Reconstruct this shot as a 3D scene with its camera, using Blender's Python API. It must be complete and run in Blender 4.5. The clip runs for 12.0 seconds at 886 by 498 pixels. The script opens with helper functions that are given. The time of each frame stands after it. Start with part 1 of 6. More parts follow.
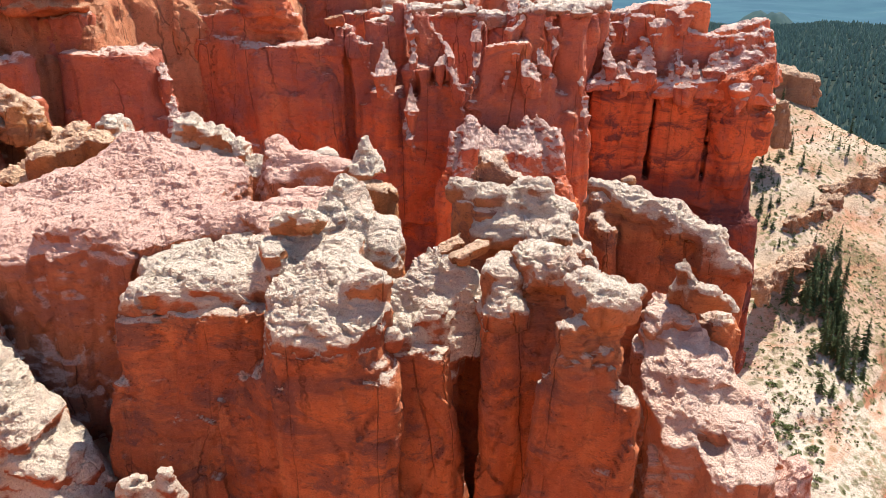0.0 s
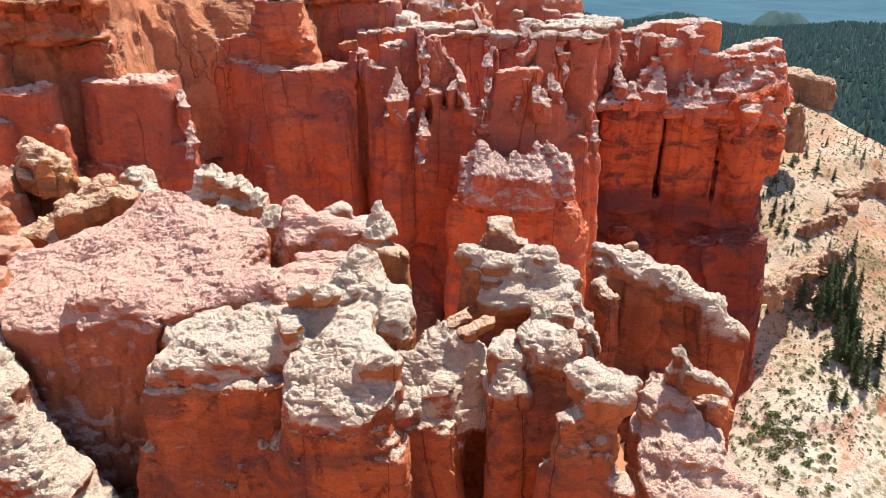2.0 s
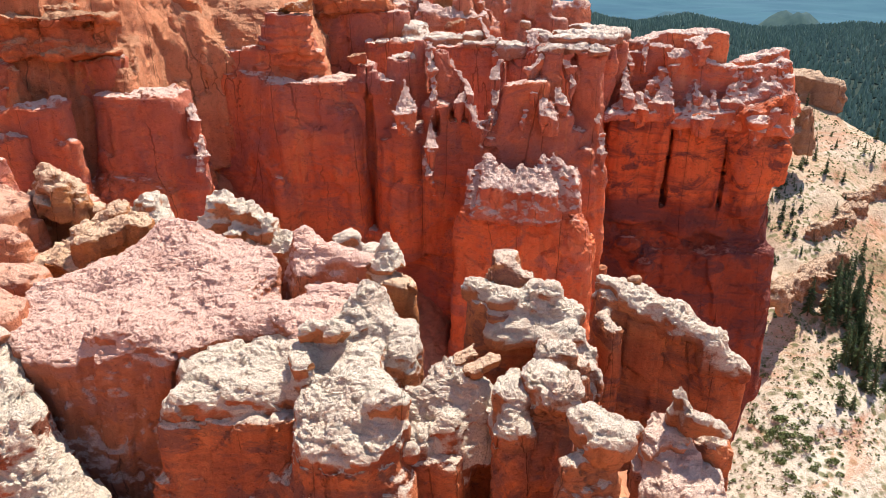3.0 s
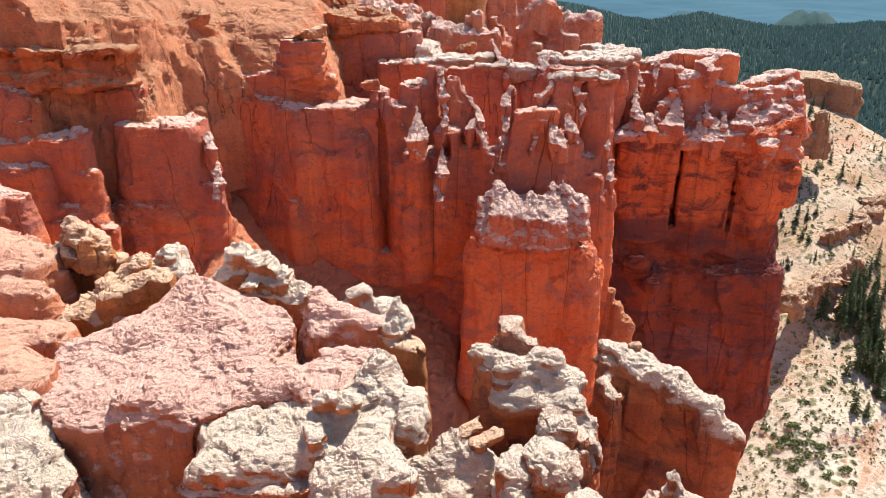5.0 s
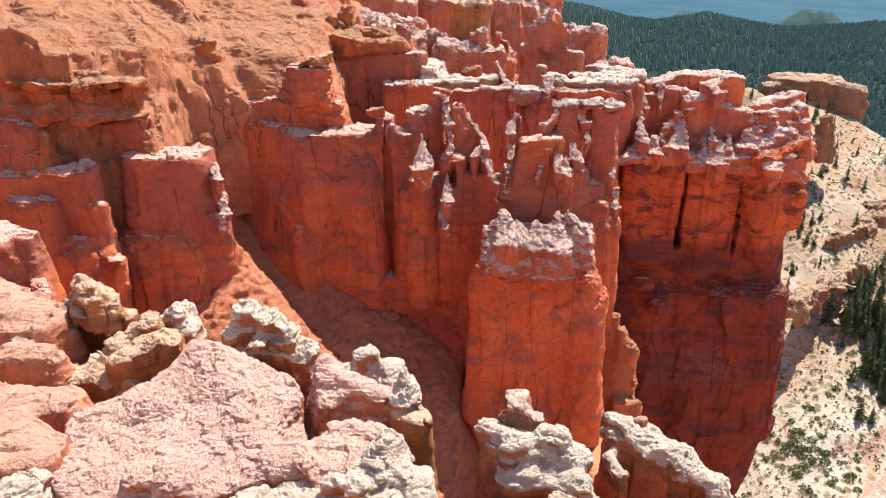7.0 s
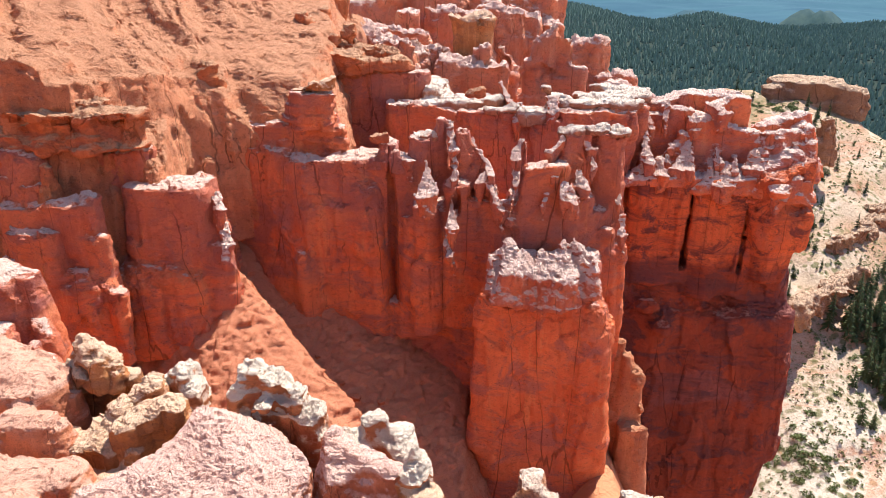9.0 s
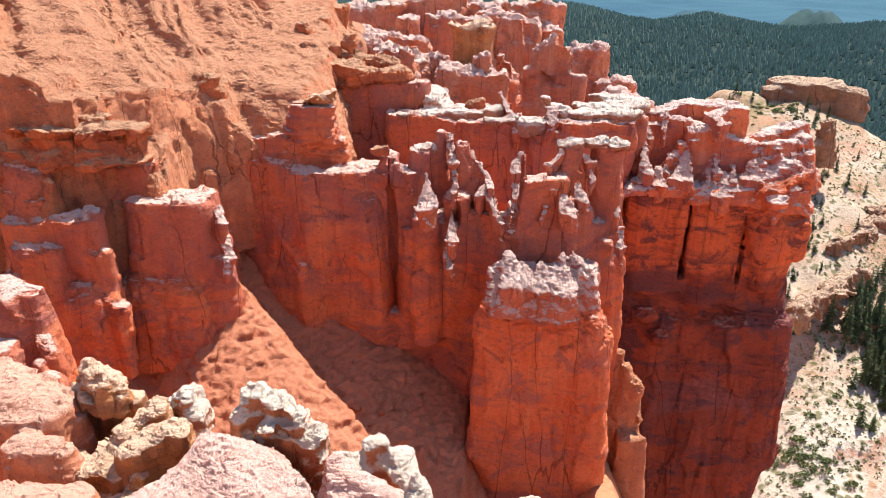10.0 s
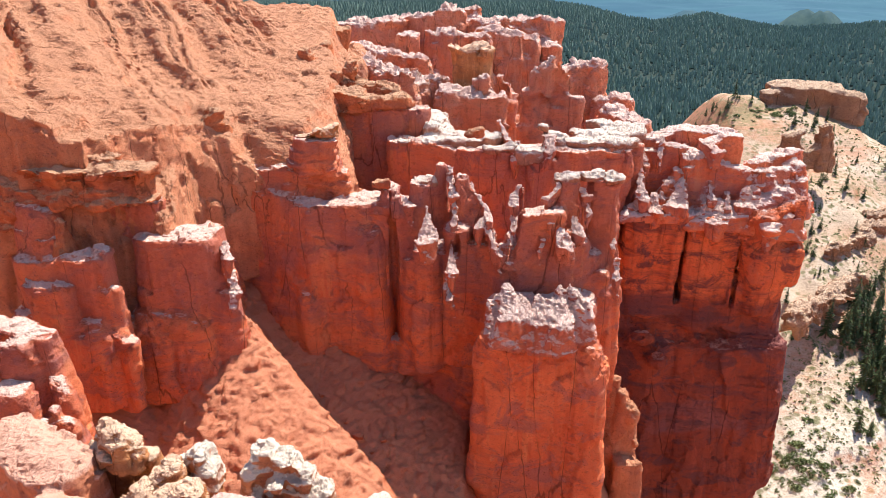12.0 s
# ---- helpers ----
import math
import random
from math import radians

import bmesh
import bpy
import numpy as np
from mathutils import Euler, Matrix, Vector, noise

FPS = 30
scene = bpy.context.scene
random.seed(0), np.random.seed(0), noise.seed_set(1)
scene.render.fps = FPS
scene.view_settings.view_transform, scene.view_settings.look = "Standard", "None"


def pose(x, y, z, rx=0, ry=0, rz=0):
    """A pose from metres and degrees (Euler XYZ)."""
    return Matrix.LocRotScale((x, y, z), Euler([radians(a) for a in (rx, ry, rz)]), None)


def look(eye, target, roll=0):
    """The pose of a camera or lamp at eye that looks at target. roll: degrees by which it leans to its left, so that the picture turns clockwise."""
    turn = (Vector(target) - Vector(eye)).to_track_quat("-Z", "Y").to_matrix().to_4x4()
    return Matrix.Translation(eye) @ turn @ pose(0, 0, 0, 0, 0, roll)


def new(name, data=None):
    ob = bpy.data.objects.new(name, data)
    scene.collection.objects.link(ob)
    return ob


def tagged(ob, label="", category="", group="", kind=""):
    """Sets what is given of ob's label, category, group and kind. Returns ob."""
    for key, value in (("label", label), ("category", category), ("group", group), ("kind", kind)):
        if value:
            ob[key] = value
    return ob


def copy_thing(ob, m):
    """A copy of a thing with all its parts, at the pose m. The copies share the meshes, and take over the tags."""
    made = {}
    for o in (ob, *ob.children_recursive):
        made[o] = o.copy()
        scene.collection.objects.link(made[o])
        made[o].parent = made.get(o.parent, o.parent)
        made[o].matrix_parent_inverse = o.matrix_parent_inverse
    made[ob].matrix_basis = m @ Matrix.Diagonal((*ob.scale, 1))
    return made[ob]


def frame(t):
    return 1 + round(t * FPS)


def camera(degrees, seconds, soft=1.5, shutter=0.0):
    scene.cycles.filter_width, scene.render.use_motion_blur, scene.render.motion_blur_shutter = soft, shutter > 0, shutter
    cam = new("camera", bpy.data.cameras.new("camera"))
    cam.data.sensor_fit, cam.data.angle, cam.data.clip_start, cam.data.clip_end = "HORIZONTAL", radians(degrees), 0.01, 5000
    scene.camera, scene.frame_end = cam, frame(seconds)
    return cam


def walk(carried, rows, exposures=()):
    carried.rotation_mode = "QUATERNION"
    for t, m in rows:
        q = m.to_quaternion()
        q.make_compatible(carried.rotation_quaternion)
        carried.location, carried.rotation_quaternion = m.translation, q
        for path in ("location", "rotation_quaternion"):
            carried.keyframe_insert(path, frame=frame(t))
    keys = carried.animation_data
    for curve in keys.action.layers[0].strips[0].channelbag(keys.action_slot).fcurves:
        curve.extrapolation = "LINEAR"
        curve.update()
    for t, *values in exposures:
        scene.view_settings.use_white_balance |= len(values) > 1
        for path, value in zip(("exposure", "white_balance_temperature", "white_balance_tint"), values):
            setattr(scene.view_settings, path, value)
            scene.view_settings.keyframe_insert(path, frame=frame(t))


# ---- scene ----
cam = camera(66.5, 12.0, soft=0.75)
METRES, EYE, TILT, LEAN, TURN = 12.0, 60.0, -20.5, 0.0, 0.0
ROWS = [
    (0.0, 0.0, 0.0, 0.0, 0.0, 0.0, -0.0),
    (0.5, -0.0021, -0.0163, 0.0292, 0.05, -0.01, 0.01),
    (1.0, 0.0014, -0.0288, 0.0588, 0.27, -0.03, -0.1),
    (1.5, 0.0035, -0.0414, 0.0927, 0.61, -0.04, -0.23),
    (2.0, 0.0046, -0.0572, 0.1285, 0.98, -0.06, -0.38),
    (2.5, 0.0042, -0.0709, 0.1627, 1.29, -0.08, -0.53),
    (3.0, 0.0045, -0.0866, 0.1968, 1.57, -0.1, -0.64),
    (5.0, 0.0126, -0.1486, 0.3432, 2.58, -0.21, -0.98),
    (5.5, 0.0139, -0.1601, 0.3817, 2.73, -0.22, -1.02),
    (6.0, 0.0123, -0.165, 0.4223, 2.81, -0.24, -1.03),
    (6.5, 0.0079, -0.1638, 0.4639, 2.86, -0.25, -1.05),
    (7.0, 0.0029, -0.1581, 0.5075, 2.9, -0.27, -1.06),
    (9.0, -0.0287, -0.1211, 0.6702, 2.9, -0.33, -1.06),
    (9.5, -0.031, -0.1285, 0.7049, 2.91, -0.33, -1.05),
    (10.0, -0.0282, -0.1488, 0.7414, 2.9, -0.34, -1.05),
    (10.5, -0.0271, -0.1703, 0.7817, 2.9, -0.33, -1.02),
    (11.0, -0.0271, -0.1934, 0.8286, 2.89, -0.34, -1.0),
    (11.5, -0.0273, -0.2176, 0.8794, 2.89, -0.35, -0.98),
    (12.0, -0.0278, -0.2429, 0.9298, 2.89, -0.35, -0.98),
]
walk(cam, [(t, pose(0, 0, EYE, TILT, LEAN, TURN) @ pose(METRES * x, METRES * y, METRES * z, 90 + pitch, roll, yaw)) for t, x, y, z, yaw, pitch, roll in ROWS], exposures=[(0.0, 1.16, 6800, 10), (6.0, 1.13, 6800, 10), (9.0, 1.24, 6600, 11), (12.0, 1.27, 6550, 11)])

# ---- world, sun and exposure ----
SUN_ELEVATION, SUN_AZIMUTH = 60.0, 34.0  # degrees; azimuth from +y towards +x
world = bpy.data.worlds.new("sky")
scene.world = world
world.use_nodes = True
wn = world.node_tree
sky = wn.nodes.new("ShaderNodeTexSky")
sky.sky_type = "NISHITA"
sky.sun_disc = False
sky.sun_elevation = radians(SUN_ELEVATION)
sky.sun_rotation = radians(SUN_AZIMUTH)
sky.altitude = 2400
wn.links.new(sky.outputs[0], wn.nodes["Background"].inputs[0])
wn.nodes["Background"].inputs[1].default_value = 0.105
sun = new("sun", bpy.data.lights.new("sun", "SUN"))
sun.data.energy, sun.data.angle, sun.data.color = 4.1, radians(0.53), (1.0, 0.95, 0.87)
_e, _a = radians(SUN_ELEVATION), radians(SUN_AZIMUTH)
sun.matrix_world = look((0, 0, 0), (-math.cos(_e) * math.sin(_a), -math.cos(_e) * math.cos(_a), -math.sin(_e)))


# ---- materials ----
class Mat:
    """A node material with short ways to wire nodes."""

    def __init__(self, name, rough=0.95):
        self.m = bpy.data.materials.new(name)
        self.m.use_nodes = True
        self.t = self.m.node_tree
        self.b = self.t.nodes["Principled BSDF"]
        self.b.inputs["Roughness"].default_value = rough
        self.b.inputs["Specular IOR Level"].default_value = 0.15
        self.pos = self.node("ShaderNodeNewGeometry")

    def node(self, kind, **inputs):
        n = self.t.nodes.new(kind)
        return n

    def put(self, socket, value):
        if isinstance(value, (int, float)):
            socket.default_value = value
        elif isinstance(value, tuple):
            socket.default_value = (*value, 1.0) if len(value) == 3 and socket.type == "RGBA" else value
        else:
            self.t.links.new(value, socket)

    def math(self, op, a, b=0.0, c=0.0):
        n = self.node("ShaderNodeMath")
        n.operation = op
        for s, v in zip(n.inputs, (a, b, c)):
            self.put(s, v)
        return n.outputs[0]

    def scaled(self, sx, sy, sz):
        n = self.node("ShaderNodeVectorMath")
        n.operation = "MULTIPLY"
        self.put(n.inputs[0], self.pos.outputs["Position"])
        n.inputs[1].default_value = (sx, sy, sz)
        return n.outputs[0]

    def noise(self, scale, detail=5.0, rough=0.6, vec=None, distort=0.0):
        n = self.node("ShaderNodeTexNoise")
        self.put(n.inputs["Vector"], vec if vec is not None else self.pos.outputs["Position"])
        n.inputs["Scale"].default_value, n.inputs["Detail"].default_value = scale, detail
        n.inputs["Roughness"].default_value, n.inputs["Distortion"].default_value = rough, distort
        return n.outputs["Fac"]

    def voronoi(self, scale, feature="F1"):
        n = self.node("ShaderNodeTexVoronoi")
        n.feature = feature
        self.put(n.inputs["Vector"], self.pos.outputs["Position"])
        n.inputs["Scale"].default_value = scale
        return n.outputs["Distance"]

    def cells(self, scale):
        """Stones: how far from each one's middle, and a random value for each."""
        n = self.node("ShaderNodeTexVoronoi")
        self.put(n.inputs["Vector"], self.pos.outputs["Position"])
        n.inputs["Scale"].default_value = scale
        return n.outputs["Distance"], self.axis(n.outputs["Color"], 0)

    def joints(self, vec, scale, bend):
        """How far from the nearest of the wandering joints that split a face into blocks."""
        w = self.node("ShaderNodeTexNoise")
        self.put(w.inputs["Vector"], vec)
        w.inputs["Scale"].default_value, w.inputs["Detail"].default_value = 1.7 * scale, 4.0
        mad = self.node("ShaderNodeVectorMath")
        mad.operation = "MULTIPLY_ADD"
        self.put(mad.inputs[0], w.outputs["Color"])
        mad.inputs[1].default_value = (bend / scale,) * 3
        self.put(mad.inputs[2], vec)
        n = self.node("ShaderNodeTexVoronoi")
        n.feature = "DISTANCE_TO_EDGE"
        self.put(n.inputs["Vector"], mad.outputs[0])
        n.inputs["Scale"].default_value = scale
        return n.outputs["Distance"]

    def step(self, fac, lo, hi):
        n = self.node("ShaderNodeMapRange")
        n.interpolation_type = "SMOOTHSTEP"
        for s, v in zip(n.inputs, (fac, lo, hi, 0.0, 1.0)):
            self.put(s, v)
        return n.outputs[0]

    def mix(self, fac, a, b, mode="MIX"):
        n = self.node("ShaderNodeMix")
        n.data_type, n.blend_type = "RGBA", mode
        self.put(n.inputs[0], fac)
        self.put(n.inputs[6], a)
        self.put(n.inputs[7], b)
        return n.outputs[2]

    def axis(self, socket, i):
        n = self.node("ShaderNodeSeparateXYZ")
        self.put(n.inputs[0], socket)
        return n.outputs[i]

    def done(self, colour, height=None, distance=0.1, strength=1.0):
        self.put(self.b.inputs["Base Color"], colour)
        if height is not None:
            n = self.node("ShaderNodeBump")
            n.inputs["Distance"].default_value, n.inputs["Strength"].default_value = distance, strength
            self.put(n.inputs["Height"], height)
            self.put(self.b.inputs["Normal"], n.outputs[0])
        return self.m


def rock_material(name, wall, wall2, cap, purple, unit, cap_lo=0.35, cap_hi=0.7, stain=0.55, bed=None, relief=1.0):
    """Bedded limestone: coloured steep faces with bands and stains, and pale weathered rubble where it lies flat. unit: metres of its grain.
    bed: two heights and two colours, into which the faces pass upwards from the one to the other."""
    m = Mat(name)
    level = m.node("ShaderNodeAttribute")
    level.attribute_name = "level"
    flat = level.outputs["Fac"]
    up = m.math("ADD", m.math("MULTIPLY", flat, 0.75), m.math("MULTIPLY", m.axis(m.pos.outputs["Normal"], 2), 0.25))
    z = m.axis(m.pos.outputs["Position"], 2)
    big = m.noise(0.22 / unit, 5, 0.65, m.scaled(1, 1, 0.8), 0.3)
    blot = m.noise(0.5 / unit, 6, 0.7, m.scaled(0.8, 0.8, 1.3), 0.8)
    streak = m.noise(1.6 / unit, 5, 0.7, m.scaled(1, 1, 0.07), 0.2)
    bands = m.noise(0.35 / unit, 6, 0.7, m.scaled(0.18, 0.18, 1), 0.5)
    grain = m.noise(3.2 / unit, 8, 0.72, m.scaled(1, 1, 1.35), 0.3)
    fine = m.noise(15.0 / unit, 5, 0.75, m.scaled(1, 1, 1.6))
    col = m.mix(m.step(big, 0.38, 0.62), wall, wall2)
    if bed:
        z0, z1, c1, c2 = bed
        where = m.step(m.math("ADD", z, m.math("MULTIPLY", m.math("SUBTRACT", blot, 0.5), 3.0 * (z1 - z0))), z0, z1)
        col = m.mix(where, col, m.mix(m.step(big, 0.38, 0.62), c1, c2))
    col = m.mix(m.math("MULTIPLY", m.step(streak, 0.5, 0.72), 0.5), col, tuple(min(0.9, c * 1.45 + 0.02) for c in wall))
    col = m.mix(m.math("MULTIPLY", m.step(streak, 0.48, 0.3), 0.3), col, tuple(c * 0.55 for c in wall2))
    region = m.noise(0.13 / unit, 4, 0.6, m.scaled(1, 1, 1.2), 0.6)
    col = m.mix(m.math("MULTIPLY", m.step(region, 0.56, 0.66), 0.6 * stain), col, m.mix(0.35, purple, (0.40, 0.25, 0.27)))
    col = m.mix(m.math("MULTIPLY", m.step(region, 0.44, 0.34), 0.5), col, tuple(min(0.9, c * 1.12 + 0.015) for c in wall))
    col = m.mix(m.math("MULTIPLY", m.step(bands, 0.5, 0.66), stain), col, purple)
    col = m.mix(m.math("MULTIPLY", m.step(blot, 0.5, 0.62), stain), col, purple)
    col = m.mix(m.math("MULTIPLY", m.step(grain, 0.48, 0.36), 0.38), col, tuple(c * 0.4 for c in wall2))
    col = m.mix(m.math("MULTIPLY", m.step(fine, 0.45, 0.34), 0.45), col, tuple(c * 0.5 for c in wall2))
    col = m.mix(m.math("MULTIPLY", m.step(fine, 0.54, 0.66), 0.35), col, tuple(min(0.9, c * 1.3 + 0.06) for c in wall))
    joint = m.math("MULTIPLY", m.step(m.joints(m.scaled(1, 1, 0.1), 0.36 / unit, 0.35), 0.011, 0.003), m.step(region, 0.42, 0.56))
    col = m.mix(m.math("MULTIPLY", joint, 0.5), col, tuple(c * 0.16 for c in wall2))
    pit, _ = m.cells(5.0 / unit)
    pit = m.math("MULTIPLY", m.step(pit, 0.2, 0.1), m.step(blot, 0.46, 0.58))
    col = m.mix(m.math("MULTIPLY", pit, 0.7), col, tuple(c * 0.25 for c in wall2))
    edge = m.math("ADD", up, m.math("MULTIPLY", m.math("SUBTRACT", grain, 0.5), 0.7))
    edge = m.math("ADD", edge, m.math("MULTIPLY", m.math("SUBTRACT", blot, 0.5), 0.5))
    gap1, tone1 = m.cells(7.0 / unit)
    gap2, tone2 = m.cells(19.0 / unit)
    pale = m.mix(m.step(grain, 0.3, 0.5), tuple(c * 0.74 for c in cap), cap)
    pale = m.mix(m.math("MULTIPLY", m.step(blot, 0.5, 0.7), 0.55), pale, m.mix(0.45, cap, wall))
    pale = m.mix(m.math("MULTIPLY", tone1, 0.16), pale, m.mix(0.5, cap, wall))
    pale = m.mix(m.math("MULTIPLY", m.step(tone2, 0.35, 1.0), 0.35), pale, tuple(min(0.9, c * 1.12 + 0.03) for c in cap))
    pale = m.mix(m.math("MULTIPLY", m.step(gap2, 0.55, 0.85), 0.25), pale, tuple(c * 0.5 for c in wall2))
    pale = m.mix(m.math("MULTIPLY", m.step(fine, 0.45, 0.33), 0.6), pale, tuple(c * 0.6 for c in wall2))
    col = m.mix(m.math("MULTIPLY", m.step(edge, cap_lo, cap_hi), m.step(flat, cap_lo - 0.14, cap_lo + 0.1)), col, pale)
    # relief: grain, loose stones where it is flat, beds, streaks and joints where it is steep
    loose = m.step(flat, 0.1, 0.6)
    crease = m.math("SUBTRACT", 1.0, m.math("ABSOLUTE", m.math("SUBTRACT", m.math("MULTIPLY", grain, 2.0), 1.0)))
    stones = m.math("MULTIPLY", m.math("ADD", gap1, m.math("MULTIPLY", gap2, 0.6)), loose)
    h = m.math("ADD", m.math("MULTIPLY", m.math("MULTIPLY", crease, m.math("SUBTRACT", 1.0, loose)), -0.45), grain)
    h = m.math("ADD", h, m.math("MULTIPLY", fine, 0.6))
    h = m.math("ADD", h, m.math("MULTIPLY", bands, 0.3))
    h = m.math("ADD", h, m.math("MULTIPLY", streak, 0.25))
    h = m.math("SUBTRACT", h, m.math("MULTIPLY", m.math("ADD", joint, pit), 0.35))
    h = m.math("SUBTRACT", h, m.math("MULTIPLY", m.math("MULTIPLY", stones, m.step(blot, 0.3, 0.55)), 0.38))
    return m.done(col, h, 0.2 * unit * relief, 1.0)


NEAR_BED = (54.0, 55.2, (0.72, 0.32, 0.15), (0.66, 0.25, 0.11))
near_cap = rock_material("cream_caprock", (0.58, 0.17, 0.075), (0.44, 0.12, 0.06), (0.845, 0.725, 0.595), (0.26, 0.12, 0.09), 0.5, 0.04, 0.32, 0.5, NEAR_BED, 1.2)
near_rock = rock_material("near_limestone", (0.74, 0.235, 0.10), (0.56, 0.16, 0.075), (0.84, 0.69, 0.56), (0.23, 0.11, 0.10), 0.5, 0.5, 0.72, 0.75, NEAR_BED, 1.2)
pink_rock = rock_material("pink_limestone", (0.62, 0.23, 0.12), (0.54, 0.18, 0.095), (0.79, 0.525, 0.44), (0.38, 0.165, 0.14), 0.42, 0.12, 0.4, 0.5)
knoll_rock = rock_material("salmon_knoll", (0.80, 0.36, 0.21), (0.70, 0.28, 0.16), (0.88, 0.65, 0.54), (0.56, 0.26, 0.20), 0.42, 0.12, 0.45, 0.4, None, 1.2)
mound_rock = rock_material("salmon_mound", (0.70, 0.28, 0.15), (0.62, 0.21, 0.11), (0.71, 0.41, 0.30), (0.46, 0.19, 0.14), 0.42, 0.2, 0.5, 0.5)
ochre_rock = rock_material("ochre_limestone", (0.62, 0.27, 0.11), (0.52, 0.20, 0.075), (0.76, 0.53, 0.37), (0.26, 0.12, 0.08), 0.5, 0.25, 0.55)
wall_rock = rock_material("red_limestone", (0.90, 0.24, 0.10), (0.80, 0.18, 0.075), (0.84, 0.62, 0.52), (0.42, 0.16, 0.145), 1.2, 0.66, 0.9, 0.65, (49.0, 53.0, (0.80, 0.235, 0.115), (0.58, 0.185, 0.125)))
# Darker below 45 m: maroon beds, plus shade put into the colour.
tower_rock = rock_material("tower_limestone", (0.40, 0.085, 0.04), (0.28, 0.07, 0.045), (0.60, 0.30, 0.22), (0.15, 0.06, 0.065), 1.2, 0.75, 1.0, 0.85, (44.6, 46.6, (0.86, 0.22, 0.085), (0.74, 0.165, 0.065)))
crown_rock = rock_material("crown_limestone", (0.88, 0.25, 0.115), (0.76, 0.19, 0.09), (0.83, 0.64, 0.56), (0.46, 0.19, 0.18), 1.0, 0.35, 0.6)
cap_rock = rock_material("white_caprock", (0.52, 0.24, 0.15), (0.48, 0.20, 0.12), (0.80, 0.68, 0.58), (0.36, 0.18, 0.13), 1.0, 0.1, 0.5)
salmon_rock = rock_material("salmon_limestone", (0.84, 0.32, 0.18), (0.74, 0.24, 0.13), (0.80, 0.58, 0.50), (0.46, 0.21, 0.19), 1.6, 0.3, 0.65, 0.4)
rubble_rock = rock_material("pale_rubble", (0.80, 0.235, 0.115), (0.60, 0.185, 0.125), (0.86, 0.65, 0.565), (0.46, 0.19, 0.17), 0.8, 0.16, 0.42, 0.5, None, 1.2)
slope_rock = rock_material("orange_slope", (0.74, 0.31, 0.165), (0.62, 0.22, 0.11), (0.56, 0.27, 0.155), (0.44, 0.17, 0.11), 1.2, 0.35, 0.7, 0.45)
ledge_rock = rock_material("layered_ledge", (0.68, 0.22, 0.09), (0.58, 0.16, 0.07), (0.62, 0.36, 0.22), (0.36, 0.13, 0.09), 1.2, 0.35, 0.7)
talus_mat = rock_material("red_talus", (0.60, 0.165, 0.07), (0.50, 0.125, 0.055), (0.66, 0.265, 0.15), (0.42, 0.13, 0.08), 0.7, 0.2, 0.7, 0.2)
tan_rock = rock_material("tan_limestone", (0.52, 0.28, 0.16), (0.44, 0.20, 0.11), (0.66, 0.46, 0.32), (0.34, 0.17, 0.11), 9.0, 0.3, 0.7)


def ground_material():
    m = Mat("hillside")
    up = m.axis(m.pos.outputs["Normal"], 2)
    y = m.axis(m.pos.outputs["Position"], 1)
    big = m.noise(0.018, 5, 0.6)
    mid = m.noise(0.09, 5, 0.65)
    fine = m.noise(0.6, 5, 0.7)
    soil = m.mix(m.step(big, 0.4, 0.62), (0.47, 0.36, 0.265), (0.46, 0.275, 0.185))
    soil = m.mix(m.math("MULTIPLY", m.step(m.math("ADD", y, m.math("MULTIPLY", mid, 90.0)), 300.0, 225.0), 0.85), soil, (0.55, 0.485, 0.40))
    soil = m.mix(m.math("MULTIPLY", m.step(mid, 0.5, 0.7), 0.6), soil, (0.60, 0.50, 0.42))
    soil = m.mix(m.step(m.math("ADD", up, m.math("MULTIPLY", fine, 0.2)), 0.93, 0.78), soil, (0.42, 0.19, 0.11))
    scrub = m.math("ADD", m.math("MULTIPLY", big, 0.7), m.math("MULTIPLY", fine, 0.6))
    soil = m.mix(m.math("MULTIPLY", m.step(scrub, 0.68, 0.74), 0.6), soil, (0.17, 0.17, 0.07))
    soil = m.mix(m.math("MULTIPLY", m.step(m.noise(1.6, 4, 0.7), 0.52, 0.66), 0.55), soil, (0.24, 0.17, 0.10))
    dots = m.math("MULTIPLY", m.step(m.voronoi(0.32), 0.5, 0.28), m.step(mid, 0.42, 0.56))
    soil = m.mix(m.math("MULTIPLY", dots, 0.85), soil, (0.13, 0.13, 0.055))
    dots = m.math("MULTIPLY", m.step(m.voronoi(0.8), 0.42, 0.25), m.step(big, 0.4, 0.55))
    soil = m.mix(m.math("MULTIPLY", dots, 0.7), soil, (0.24, 0.19, 0.11))
    soil = m.mix(m.math("MULTIPLY", m.step(m.noise(0.05, 6, 0.75, m.scaled(0.4, 0.4, 2.2), 1.0), 0.52, 0.62), 0.6), soil, (0.46, 0.22, 0.13))
    red = m.mix(mid, (0.52, 0.23, 0.12), (0.46, 0.19, 0.10))
    soil = m.mix(m.step(y, 90.0, 150.0), red, soil)
    wood = m.mix(m.noise(0.012, 5, 0.7), (0.014, 0.028, 0.026), (0.03, 0.05, 0.04))
    col = m.mix(m.step(m.math("ADD", y, m.math("MULTIPLY", mid, 120.0)), 520.0, 640.0), soil, wood)
    return m.done(col, m.math("ADD", fine, mid), 0.9, 0.9)


